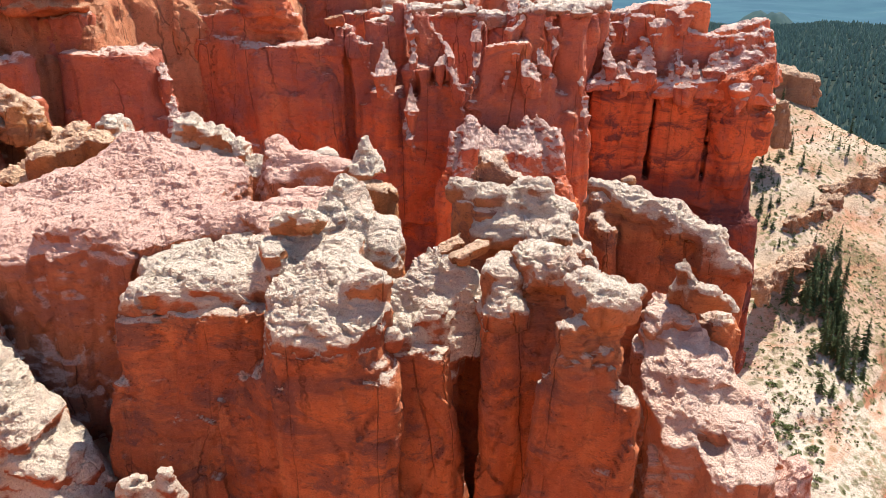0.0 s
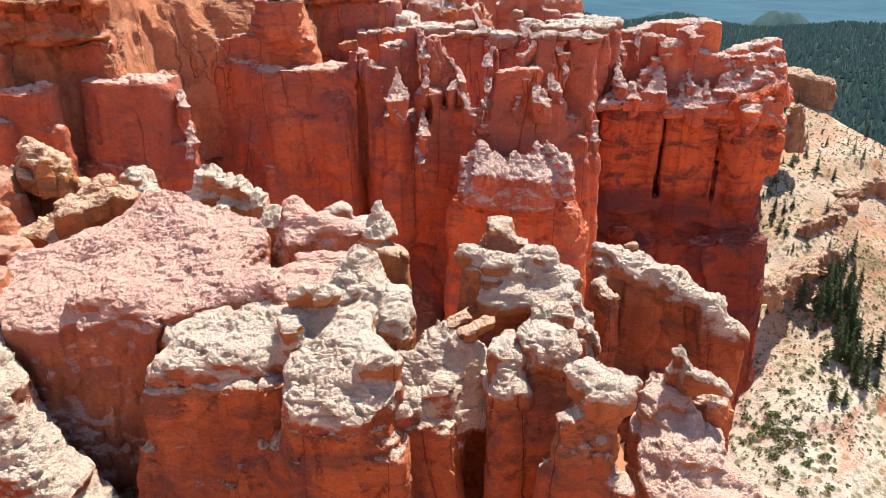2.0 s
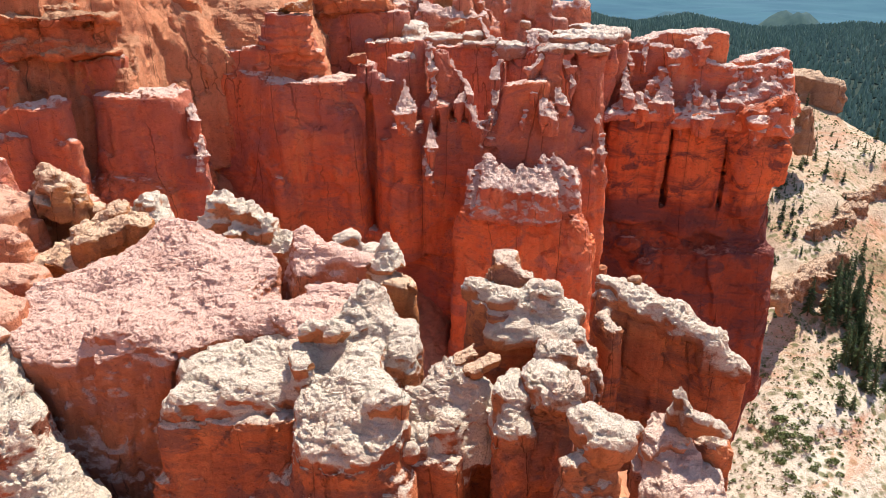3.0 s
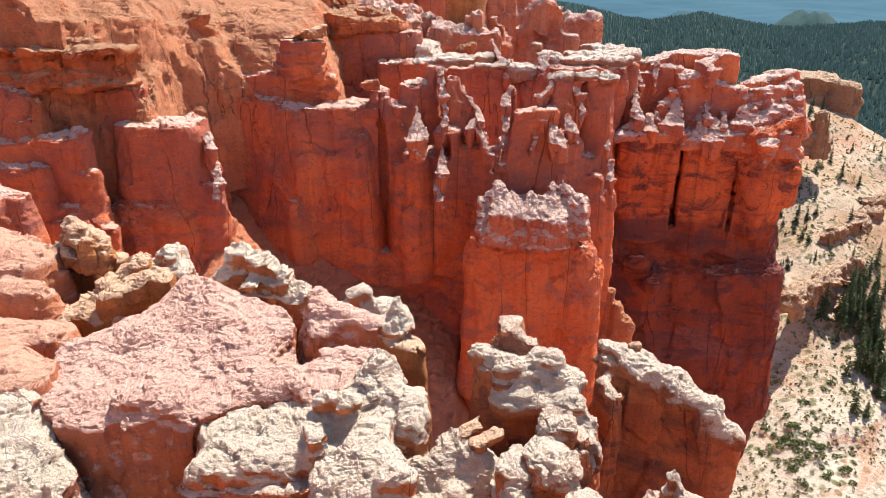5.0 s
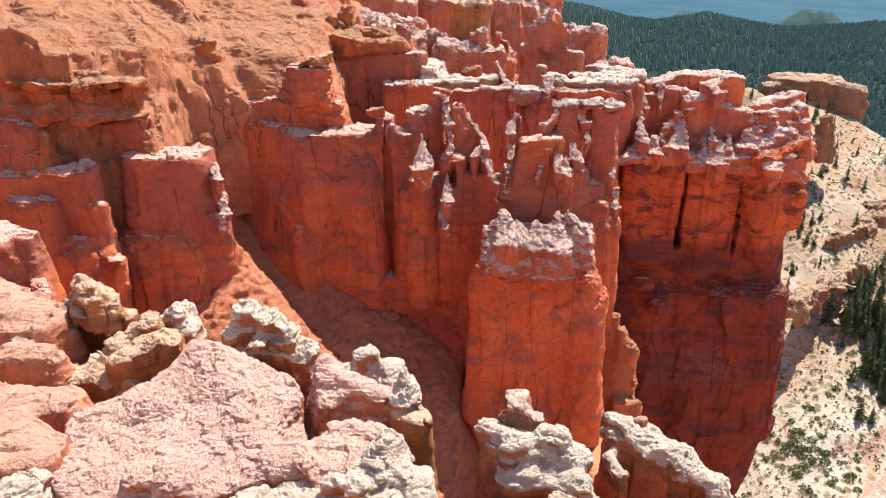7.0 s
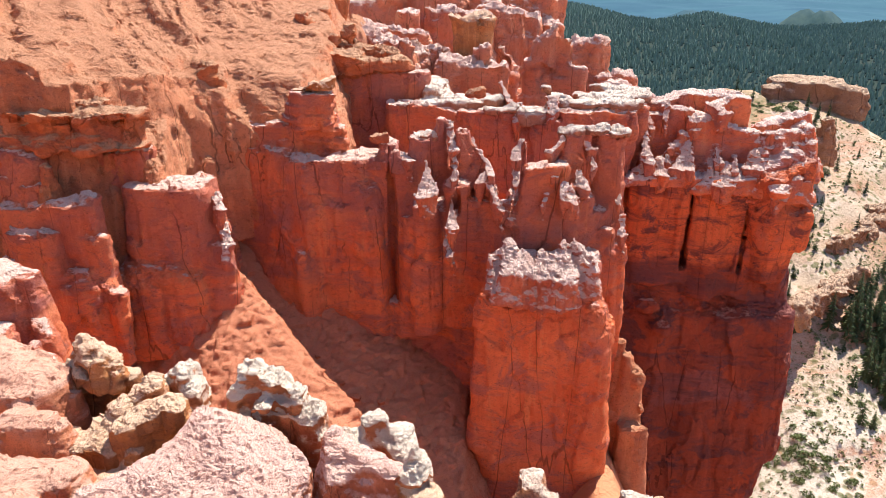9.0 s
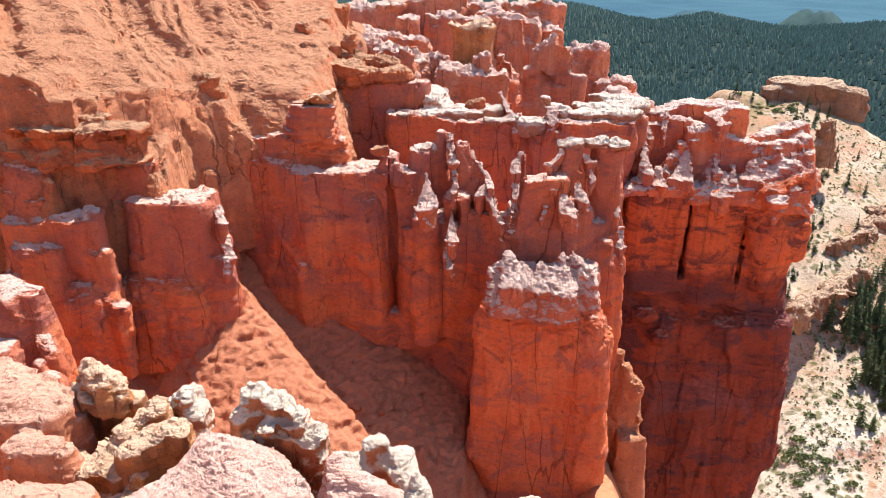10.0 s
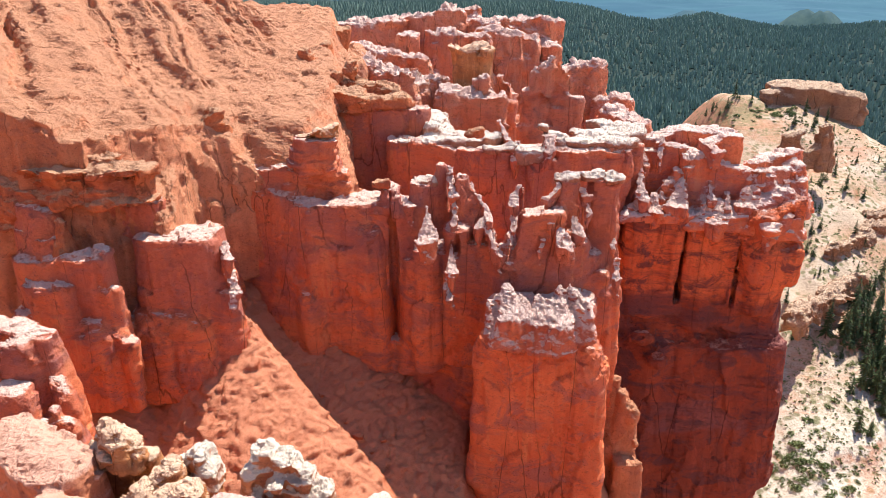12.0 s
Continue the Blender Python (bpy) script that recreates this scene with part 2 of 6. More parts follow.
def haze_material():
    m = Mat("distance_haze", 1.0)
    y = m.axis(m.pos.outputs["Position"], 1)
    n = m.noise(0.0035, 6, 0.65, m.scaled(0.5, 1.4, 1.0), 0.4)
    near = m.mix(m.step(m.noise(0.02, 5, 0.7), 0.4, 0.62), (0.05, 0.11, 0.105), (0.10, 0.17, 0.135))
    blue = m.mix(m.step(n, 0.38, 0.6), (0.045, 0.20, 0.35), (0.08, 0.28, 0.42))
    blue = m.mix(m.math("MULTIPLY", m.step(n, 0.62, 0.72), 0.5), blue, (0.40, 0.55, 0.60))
    # Haze put into the colour: greener near, bluer with distance, and it glows faintly.
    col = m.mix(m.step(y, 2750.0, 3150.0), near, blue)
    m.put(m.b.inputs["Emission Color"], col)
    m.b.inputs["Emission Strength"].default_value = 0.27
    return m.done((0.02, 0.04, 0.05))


ground_mat = ground_material()
haze_mat = haze_material()


# ---- rock builder: implicit solids, polygonised on a grid ----
def vnoise(x, y, z, seed=0):
    """Smooth lattice noise, about -1 to 1."""
    xi, yi, zi = np.floor(x), np.floor(y), np.floor(z)
    fx, fy, fz = x - xi, y - yi, z - zi
    fx, fy, fz = fx * fx * (3 - 2 * fx), fy * fy * (3 - 2 * fy), fz * fz * (3 - 2 * fz)
    hx = xi.astype(np.int32).astype(np.uint32) * np.uint32(374761393) + np.uint32((seed * 974711 + 12345) & 0xFFFFFFFF)
    hy = yi.astype(np.int32).astype(np.uint32) * np.uint32(668265263)
    hz = zi.astype(np.int32).astype(np.uint32) * np.uint32(2246822519)
    ax, ay, az = np.uint32(374761393), np.uint32(668265263), np.uint32(2246822519)

    def corner(a, b, c):
        h = a + b + c
        h = (h ^ (h >> np.uint32(13))) * np.uint32(1274126177)
        h ^= h >> np.uint32(16)
        return h.astype(np.float32) * np.float32(2 / 4294967295.0) - 1

    def line(b, c):
        lo = corner(hx, b, c)
        return lo + fx * (corner(hx + ax, b, c) - lo)

    a = line(hy, hz)
    a = a + fy * (line(hy + ay, hz) - a)
    b = line(hy, hz + az)
    b = b + fy * (line(hy + ay, hz + az) - b)
    return a + fz * (b - a)


def fbm(x, y, z, octaves, seed=0, gain=0.5):
    s, amp, total = 0, 1.0, 0.0
    for o in range(octaves):
        k = 2.03 ** o
        s = s + amp * vnoise(x * k + 3.7 * o, y * k - 1.9 * o, z * k + 0.7 * o, seed + o)
        total += amp
        amp *= gain
    return s / total


def smin(a, b, k):
    h = np.clip(0.5 + 0.5 * (b - a) / k, 0, 1)
    return b + (a - b) * h - k * h * (1 - h)


def smax(a, b, k):
    return -smin(-a, -b, k)


def col(x, y, z, rx, ry, down, rot=0, batter=0.05, dome=0.3, p=2.5, k=0.25, soft=0.15, slope=(0, 0), sign=1):
    """An upright pillar: its top's centre, half widths, and how far it reaches down. slope: how its top rises along x and y."""
    c, s = math.cos(radians(rot)), math.sin(radians(rot))
    reach = max(rx, ry) * 1.5 + batter * down + abs(slope[0]) + abs(slope[1])

    def f(X, Y, Z):
        dx, dy = X - x, Y - y
        u, v = np.abs(dx * c + dy * s), np.abs(dy * c - dx * s)
        g = batter * np.clip(z - Z, 0, None)
        q = ((u / (rx + g)) ** p + (v / (ry + g)) ** p) ** (1 / p)
        rho = (q - 1) * np.minimum(rx + g, ry + g)
        top = Z - (z + slope[0] * dx + slope[1] * dy) + dome * np.minimum(q, 1.5) ** 2
        return smax(smax(rho, top, soft), z - down - Z, 0.1)

    return f, k, sign, (x - reach, y - reach, z - down), (x + reach, y + reach, z + 0.4 + reach * (abs(slope[0]) + abs(slope[1])))


def fin(x0, y0, z0, x1, y1, z1, w, down, batter=0.05, dome=0.3, k=0.25, soft=0.15, sign=1, w1=None):
    """A wall between two points of its crest, half as thick as w (w1 at its second end)."""
    L2 = (x1 - x0) ** 2 + (y1 - y0) ** 2
    w1 = w if w1 is None else w1
    zb = min(z0, z1) - down
    r = max(w, w1) + batter * down + 0.5

    def f(X, Y, Z):
        t = np.clip(((X - x0) * (x1 - x0) + (Y - y0) * (y1 - y0)) / L2, 0, 1)
        d = np.sqrt((X - x0 - t * (x1 - x0)) ** 2 + (Y - y0 - t * (y1 - y0)) ** 2)
        zt, wt = z0 + t * (z1 - z0), w + t * (w1 - w)
        q = d / wt
        return smax(smax(d - wt - batter * np.clip(zt - Z, 0, None), Z - zt + dome * np.minimum(q, 1.5) ** 2, soft), zb - Z, 0.1)

    return f, k, sign, (min(x0, x1) - r, min(y0, y1) - r, zb), (max(x0, x1) + r, max(y0, y1) + r, max(z0, z1) + 0.4)


def ball(x, y, z, rx, ry, rz, rot=0, k=0.15, sign=1, p=2.0, tilt=0):
    """A lump: its centre and half sizes. tilt: degrees by which it leans over its first axis."""
    M = np.array((Matrix.Rotation(radians(rot), 3, "Z") @ Matrix.Rotation(radians(tilt), 3, "Y")).inverted())
    r, m = max(rx, ry, rz), min(rx, ry, rz)

    def f(X, Y, Z):
        a, b, c = X - x, Y - y, Z - z
        u, v, w = (M[i][0] * a + M[i][1] * b + M[i][2] * c for i in range(3))
        q = ((np.abs(u) / rx) ** p + (np.abs(v) / ry) ** p + (np.abs(w) / rz) ** p) ** (1 / p)
        return (q - 1) * m

    return f, k, sign, (x - r, y - r, z - r), (x + r, y + r, z + r)


def land(height, x0, x1, y0, y1, z0, z1, k=0.4):
    """Ground as a solid: all that lies under height(x, y) within a box."""

    def f(X, Y, Z):
        box = np.maximum(np.maximum(x0 - X, X - x1), np.maximum(np.maximum(y0 - Y, Y - y1), z0 - Z))
        return np.maximum((Z - height(X, Y)) * 0.45, box)

    return f, k, 1, (x0, y0, z0), (x1, y1, z1)


def net(D, lo, h):
    """Surface nets: vertices and quads of the zero level of D."""
    S = D < 0
    n = D.shape
    cnt = np.zeros([v - 1 for v in n], np.int8)
    for a in (0, 1):
        for b in (0, 1):
            for c in (0, 1):
                cnt += S[a:n[0] - 1 + a, b:n[1] - 1 + b, c:n[2] - 1 + c]
    I = np.argwhere((cnt > 0) & (cnt < 8))
    index = np.full(cnt.shape, -1, np.int32)
    index[tuple(I.T)] = np.arange(len(I), dtype=np.int32)
    acc, num = np.zeros((len(I), 3), np.float32), np.zeros((len(I), 1), np.float32)
    for ax in range(3):
        o1, o2 = [i for i in range(3) if i != ax]
        for b in (0, 1):
            for c in (0, 1):
                off = np.zeros(3, int)
                off[o1], off[o2] = b, c
                A = I + off
                Bq = A.copy()
                Bq[:, ax] += 1
                da, db = D[tuple(A.T)], D[tuple(Bq.T)]
                hit = (da < 0) != (db < 0)
                t = np.where(hit, da / np.where(hit, da - db, 1), 0)
                p = np.tile(off.astype(np.float32), (len(I), 1))
                p[:, ax] = t
                acc += p * hit[:, None]
                num += hit[:, None]
    V = (I + acc / num) * h + np.array(lo)
    quads = []
    for ax in range(3):
        o1, o2 = [(1, 2), (2, 0), (0, 1)][ax]
        sl0, sl1 = [slice(None)] * 3, [slice(None)] * 3
        sl0[ax], sl1[ax] = slice(0, -1), slice(1, None)
        a, b = S[tuple(sl0)], S[tuple(sl1)]
        E = np.argwhere(a != b)
        E = E[(E[:, o1] > 0) & (E[:, o2] > 0) & (E[:, o1] < n[o1] - 1) & (E[:, o2] < n[o2] - 1)]
        inside = S[tuple(E.T)]

        def cell(i, j):
            q = E.copy()
            q[:, o1] -= i
            q[:, o2] -= j
            return index[tuple(q.T)]

        Q = np.stack([cell(1, 1), cell(0, 1), cell(0, 0), cell(1, 0)], 1)
        Q = np.where(inside[:, None], Q, Q[:, ::-1])
        quads.append(Q)
    return V, np.concatenate(quads)


def mesh_from(name, V, Q, material, smooth=True, level=True):
    me = bpy.data.meshes.new(name)
    k = Q.shape[1]
    me.vertices.add(len(V))
    me.vertices.foreach_set("co", np.ascontiguousarray(V, np.float32).ravel())
    me.loops.add(Q.size)
    me.loops.foreach_set("vertex_index", np.ascontiguousarray(Q, np.int32).ravel())
    me.polygons.add(len(Q))
    me.polygons.foreach_set("loop_start", np.arange(0, Q.size, k, dtype=np.int32))
    if smooth == "walls":
        n = np.cross(V[Q[:, 2]] - V[Q[:, 0]], V[Q[:, 3]] - V[Q[:, 1]])
        flags = n[:, 2] < 0.3 * np.linalg.norm(n, axis=1)
    else:
        flags = np.full(len(Q), bool(smooth))
    me.polygons.foreach_set("use_smooth", flags)
    me.update(calc_edges=True)
    me.validate()
    if k == 4 and level:
        # how level the surface lies at large, for the dust and rubble on it
        n = normals(np.asarray(V, np.float64), Q)
        for _ in range(3):
            f = n[Q].mean(1)
            n = np.stack([sum(np.bincount(Q[:, i], f[:, ax], len(V)) for i in range(4)) for ax in range(3)], 1)
            n /= np.maximum(np.linalg.norm(n, axis=1, keepdims=True), 1e-9)
        me.attributes.new("level", "FLOAT", "POINT").data.foreach_set("value", n[:, 2].astype(np.float32))
    me.materials.append(material)
    return me


def facets(x, y, z, seed=0):
    """Broken-stone noise: cells with a flat, randomly tilted face each, about -1 to 1."""
    xi, yi, zi = np.floor(x - 0.5), np.floor(y - 0.5), np.floor(z - 0.5)
    best, val = np.full(x.shape, 9.0, np.float32), np.zeros(x.shape, np.float32)

    def rnd(a, b, c, k):
        h = a.astype(np.int32).astype(np.uint32) * np.uint32(374761393) + b.astype(np.int32).astype(np.uint32) * np.uint32(668265263)
        h = h + c.astype(np.int32).astype(np.uint32) * np.uint32(2246822519) + np.uint32((seed * 7919 + k * 104729) & 0xFFFFFFFF)
        h = (h ^ (h >> np.uint32(13))) * np.uint32(1274126177)
        h ^= h >> np.uint32(16)
        return h.astype(np.float32) * np.float32(2 / 4294967295.0) - 1

    for i in (0, 1):
        for j in (0, 1):
            for k in (0, 1):
                a, b, c = xi + i, yi + j, zi + k
                px, py, pz = x - a - 0.5 - 0.4 * rnd(a, b, c, 1), y - b - 0.5 - 0.4 * rnd(a, b, c, 2), z - c - 0.5 - 0.4 * rnd(a, b, c, 3)
                d = px * px + py * py + pz * pz
                v = 0.7 * rnd(a, b, c, 4) + rnd(a, b, c, 5) * px + rnd(a, b, c, 6) * py + rnd(a, b, c, 7) * pz - 0.5 * d
                near = d < best
                best, val = np.where(near, d, best), np.where(near, v, val)
    return val


def normals(V, Q):
    n = np.cross(V[Q[:, 2]] - V[Q[:, 0]], V[Q[:, 3]] - V[Q[:, 1]])
    out = np.zeros_like(V)
    for i in range(4):
        for ax in range(3):
            out[:, ax] += np.bincount(Q[:, i], n[:, ax], len(V))
    return out / np.maximum(np.linalg.norm(out, axis=1, keepdims=True), 1e-9)


def roughen(V, Q, rubble, wall, unit, seed):
    """Breaks a surface into stones where it lies flat (rubble, metres) and chips, joints and beds it where it is steep (wall, metres)."""
    N_ = normals(V, Q)
    up = np.clip((N_[:, 2] - 0.1) / 0.5, 0, 1)
    x, y, z = V.T
    huge = facets(x / (2.6 * unit), y / (2.6 * unit), z / (1.5 * unit), seed + 9)
    big = facets(x / unit, y / unit, z / (0.45 * unit), seed)
    small = facets(x / (0.4 * unit), y / (0.4 * unit), z / (0.2 * unit), seed + 1)
    slab = facets(x / (1.9 * unit), y / (1.9 * unit), z / (5.5 * unit), seed + 12)
    patch = np.clip(0.5 + vnoise(x / (3 * unit), y / (3 * unit), z / (3 * unit), seed + 2), 0.1, 1)
    w = vnoise(x / unit, y / unit, z / unit, seed + 5)
    bed = vnoise(x / (4 * unit), y / (4 * unit), z / (0.25 * unit) + 0.8 * w, seed + 3)
    joint = np.abs(vnoise(x / (2.2 * unit) + 0.2 * w, y / (2.2 * unit), z / (14 * unit), seed + 7))
    joint = -np.clip(1 - joint / 0.05, 0, 1) * np.clip(vnoise(x / (4 * unit), y / (4 * unit), z / (6 * unit), seed + 8) + 0.4, 0, 1)
    d = rubble * up * (1.3 * huge + 0.9 * big + 0.6 * small * patch)
    d += wall * (1 - 0.7 * up) * (2.0 * slab + 0.5 * huge + 0.6 * np.clip(big, -1, 0.4) * patch + 0.12 * bed + 0.3 * small * patch + 1.6 * joint)
    return V + N_ * d[:, None]


def solid(name, prims, voxel, material, warp=0.25, grain=0.10, strata=0.12, flute=0.12, size=1.0, seed=1, rubble=0.05, wall=0.04, unit=None):
    """A rock mesh out of pillars, fins and lumps. warp, grain, strata, flute: metres of its unevenness; size: metres of its larger forms."""
    extra = warp + grain + strata + flute + 2 * voxel
    pos = [q for q in prims if q[2] > 0]
    lo = np.min([q[3] for q in pos], 0) - extra
    hi = np.max([q[4] for q in pos], 0) + extra
    lo[2] = min(q[3][2] for q in pos) - 2 * voxel
    step = 4
    nb = np.ceil((hi - lo) / (voxel * step)).astype(int) + 1

    def field(X, Y, Z):
        d = np.full(X.shape, 1e3, np.float32)
        for f, k, sign, l, h in prims:
            m = k + extra + 4 * voxel
            near = (X > l[0] - m) & (X < h[0] + m) & (Y > l[1] - m) & (Y < h[1] + m) & (Z > l[2] - m) & (Z < h[2] + m)
            if not near.any():
                continue
            v = f(X[near], Y[near], Z[near])
            d[near] = smin(d[near], v, k) if sign > 0 else smax(d[near], -v, k)
        return d

    gx, gy, gz = [lo[i] + (np.arange(nb[i]) + 0.5) * voxel * step for i in range(3)]
    GX, GY, GZ = np.meshgrid(gx, gy, gz, indexing="ij")
    C = field(GX.ravel(), GY.ravel(), GZ.ravel()).reshape(nb)
    act = np.argwhere(np.abs(C) < voxel * step * 1.2 + extra)
    D = np.repeat(np.repeat(np.repeat(np.where(C < 0, -1.0, 1.0).astype(np.float32), step, 0), step, 1), step, 2)
    o = np.arange(step)
    loc = np.stack(np.meshgrid(o, o, o, indexing="ij"), -1).reshape(-1, 3)
    for part_ in np.array_split(act, max(1, len(act) // 12000)):
        idx = (part_[:, None, :] * step + loc[None]).reshape(-1, 3)
        X, Y, Z = ((lo[i] + idx[:, i] * voxel).astype(np.float32) for i in range(3))
        w1 = vnoise(X / (2 * size), Y / (2 * size), Z / (2.6 * size), seed)
        w2 = vnoise(X / (2 * size) + 31, Y / (2 * size), Z / (2.6 * size), seed + 7)
        d = field(X + warp * w1, Y + warp * w2, Z + 0.4 * warp * w1 * w2)
        d += flute * vnoise(X / size, Y / size, Z / (5 * size), seed + 3)
        zz = Z + 0.25 * size * w2
        d += strata * vnoise(X / (5 * size), Y / (5 * size), zz / (0.4 * size), seed + 6)
        g = vnoise(X / (0.5 * size), Y / (0.5 * size), Z / (0.5 * size), seed + 11)
        d += grain * (1.2 * g + 0.6 * np.abs(g))
        D[tuple(idx.T)] = d
    D[0], D[-1], D[:, 0], D[:, -1], D[:, :, 0], D[:, :, -1] = 1, 1, 1, 1, 1, 1
    V, Q = net(D, lo, voxel)
    V = roughen(V, Q, rubble, wall, unit or 0.45 * size, seed + 20)
    return mesh_from(name, V, Q, material, "walls")


def thing(name, label, category, at, group=""):
    """An empty at the base of a thing whose parts follow."""
    e = new(name)
    e.location = at
    e.empty_display_size = 0.5
    return tagged(e, label, category, group)


def piece(name, prims, parent, material, label="", k=None, **kw):
    """One part of a rock, meshed by itself."""
    if k:
        prims = [(q[0], k, *q[2:]) if q[2] > 0 else q for q in prims]
    ob = new(name, solid(name, prims, material=material, **kw))
    ob.parent = parent
    ob.matrix_parent_inverse = Matrix.Translation(-parent.location) if parent.type == "EMPTY" else Matrix()
    return tagged(ob, label)


def rock(name, label, category, prims, voxel, material, group="", **kw):
    return tagged(new(name, solid(name, prims, voxel, material, **kw)), label, category, group)


def ridges(rows, parent, seed, label="crumbling pale rubble ridge"):
    """Noses of loose pale rubble that run down a cliff: top, foot, and half widths at both."""
    eye = Vector((0, 0, 66))
    for k, (x0, y0, z0, x1, y1, z1, w0, w1) in enumerate(rows):
        # set back into the cliff, so that only the nose stands proud
        a, b = (eye + 1.006 * (Vector(q) - eye) for q in ((x0, y0, z0), (x1, y1, z1)))
        piece("rubble_ridge", [fin(*a, *b, 1.3 * w0 + 0.06, 1.7, -0.16, 0.12, 0.3, 0.1, w1=1.25 * w1 + 0.05)], parent, rubble_rock, label, seed=seed + k,
              voxel=0.08, warp=0.45, grain=0.06, strata=0.03, flute=0.1, size=0.8, rubble=0.08, wall=0.06, unit=0.3)


# ---- the near ridge ----
N = dict(voxel=0.047, warp=0.2, grain=0.03, strata=0.02, flute=0.07, size=0.9, rubble=0.05, wall=0.045, unit=0.3)
ridge = thing("rock_ridge", "broad limestone ridge with pink rubble top and orange cliff", "rock ridge", (-7, 14, 36))
piece("rubble_top", [
    col(-7.7, 14.9, 55.75, 3.0, 2.3, 5.0, 12, 0.03, 0.1, 3, slope=(0.02, 0.22)),
    col(-8.10, 17.60, 56.67, 0.35, 0.3, 2.0, 0, 1.0, 0.1, 2, k=0.5),
    col(-8.56, 16.30, 56.00, 0.8, 0.7, 2.0, 0, 0.4, 0.1, 2, k=0.5),
    fin(-7.49, 17.00, 56.64, -5.95, 15.20, 55.87, 0.3, 1.8, 0.8, 0.05, k=0.5),
    fin(-5.77, 15.40, 55.82, -3.15, 13.60, 55.63, 0.7, 4.6, 0.08, 0.15, k=0.4),
    col(-4.34, 14.00, 55.63, 0.8, 0.6, 4.6, 0, 0.05, 0.2),
    col(-7.46, 13.20, 55.76, 0.9, 0.5, 4.5, 5, 0.02, 0.15, 3, k=0.4),
    fin(-9.35, 17.9, 57.4, -11.6, 16.0, 57.2, 0.75, 2.6, 0.0, 0.1, k=0.5, sign=-1),
    col(-3.2, 14.45, 55.78, 1.25, 0.85, 4.6, 0, 0.05, 0.25, k=0.4),
    ball(-4.55, 15.35, 56.05, 0.66, 0.75, 0.9, k=0.2, sign=-1),
    ball(-7.64, 12.40, 55.32, 0.12, 0.3, 0.08, sign=-1),
], ridge, pink_rock, seed=3, **{**N, "rubble": 0.035, "unit": 0.17})
piece("spur", [
    fin(-10.9, 16.60, 55.0, -9.6, 16.90, 54.9, 0.8, 4.0, 0.1, 0.2, k=0.4),
    fin(-10.78, 18.00, 56.21, -10.31, 18.60, 56.32, 0.5, 4.5, 0.1, 0.15),
    col(-9.66, 18.60, 56.48, 0.5, 0.45, 4.5, 0, 0.04, 0.1),
], ridge, ochre_rock, "cream and ochre weathered spur", seed=33, **N)
shoulder = thing("rock_shoulder", "pale rubble-covered shoulder over a dark red cliff face", "rock outcrop", (-5, 12, 36))
piece("rubble_cap", [
    fin(-5.42, 11.90, 55.10, -3.96, 12.10, 55.20, 0.6, 0.8, 0.2, 0.25),
    fin(-5.57, 12.90, 55.19, -2.57, 13.00, 55.64, 0.6, 1.6, 0.25, 0.2),
    fin(-3.92, 12.30, 55.06, -2.74, 12.00, 55.24, 0.5, 1.6, 0.1, 0.2),
    col(-3.27, 11.90, 55.65, 0.3, 0.38, 1.4, 20, 0.02, 0.08, 4),
    ball(-4.10, 11.50, 55.27, 0.42, 0.3, 0.12, sign=-1),
    ball(-2.65, 12.60, 55.83, 0.4, 0.3, 0.2),
    ball(-3.20, 12.80, 55.71, 0.25, 0.25, 0.2),
], shoulder, near_cap, seed=4, **N)
piece("cliff_face", [
    fin(-5.61, 11.60, 54.47, -3.77, 11.60, 54.65, 0.55, 6.4, 0.06, 0.1),
    fin(-5.15, 12.60, 54.94, -2.53, 12.60, 55.18, 0.6, 6.6, 0.05, 0.1),
    col(-6.10, 11.20, 53.06, 0.2, 0.2, 5, 0, 0.05, 0.1),
    col(-3.51, 11.20, 53.55, 0.35, 0.4, 5.6, 0, 0.06, 0.2),
], shoulder, near_rock, "dark red stained cliff face", seed=4, **N)
buttress = thing("rock_buttress", "massive white-capped limestone buttress with dark red front", "rock buttress", (-2, 11, 36))
piece("caprock", [
    col(-2.11, 10.90, 55.25, 1.04, 0.92, 1.7, 0, 0.01, 0.2, 3, slope=(0.06, 0.42)),
    fin(-2.01, 11.60, 55.56, -2.04, 12.90, 55.61, 0.45, 1.4, 0.1, 0.12),
    ball(-1.43, 10.90, 55.30, 0.4, 0.4, 0.3),
    ball(-1.22, 10.35, 55.49, 0.13, 0.25, 0.1, sign=-1),
], buttress, near_cap, "white weathered caprock", seed=5, **N)
piece("pillar", [
    col(-2.11, 10.82, 54.51, 1.05, 0.9, 6.4, 0, 0.015, 0.15, 3),
    col(-1.23, 10.40, 54.01, 0.45, 0.5, 5.8, 0, 0.03, 0.15, 3),
    col(-3.15, 10.90, 53.72, 0.3, 0.35, 5.8, 0, 0.06, 0.2),
], buttress, near_rock, seed=5, **N)
rock("boulder", "round cream boulder wedged against a red cliff", "boulder", [ball(-0.89, 10.70, 54.29, 0.2, 0.2, 0.26)], 0.03, near_cap, warp=0.04, grain=0.02, strata=0.01, flute=0.01, size=0.4, rubble=0.015, wall=0.015)
saddle = thing("rock_saddle", "pale cracked limestone saddle between two buttresses", "rock outcrop", (0, 12, 36))
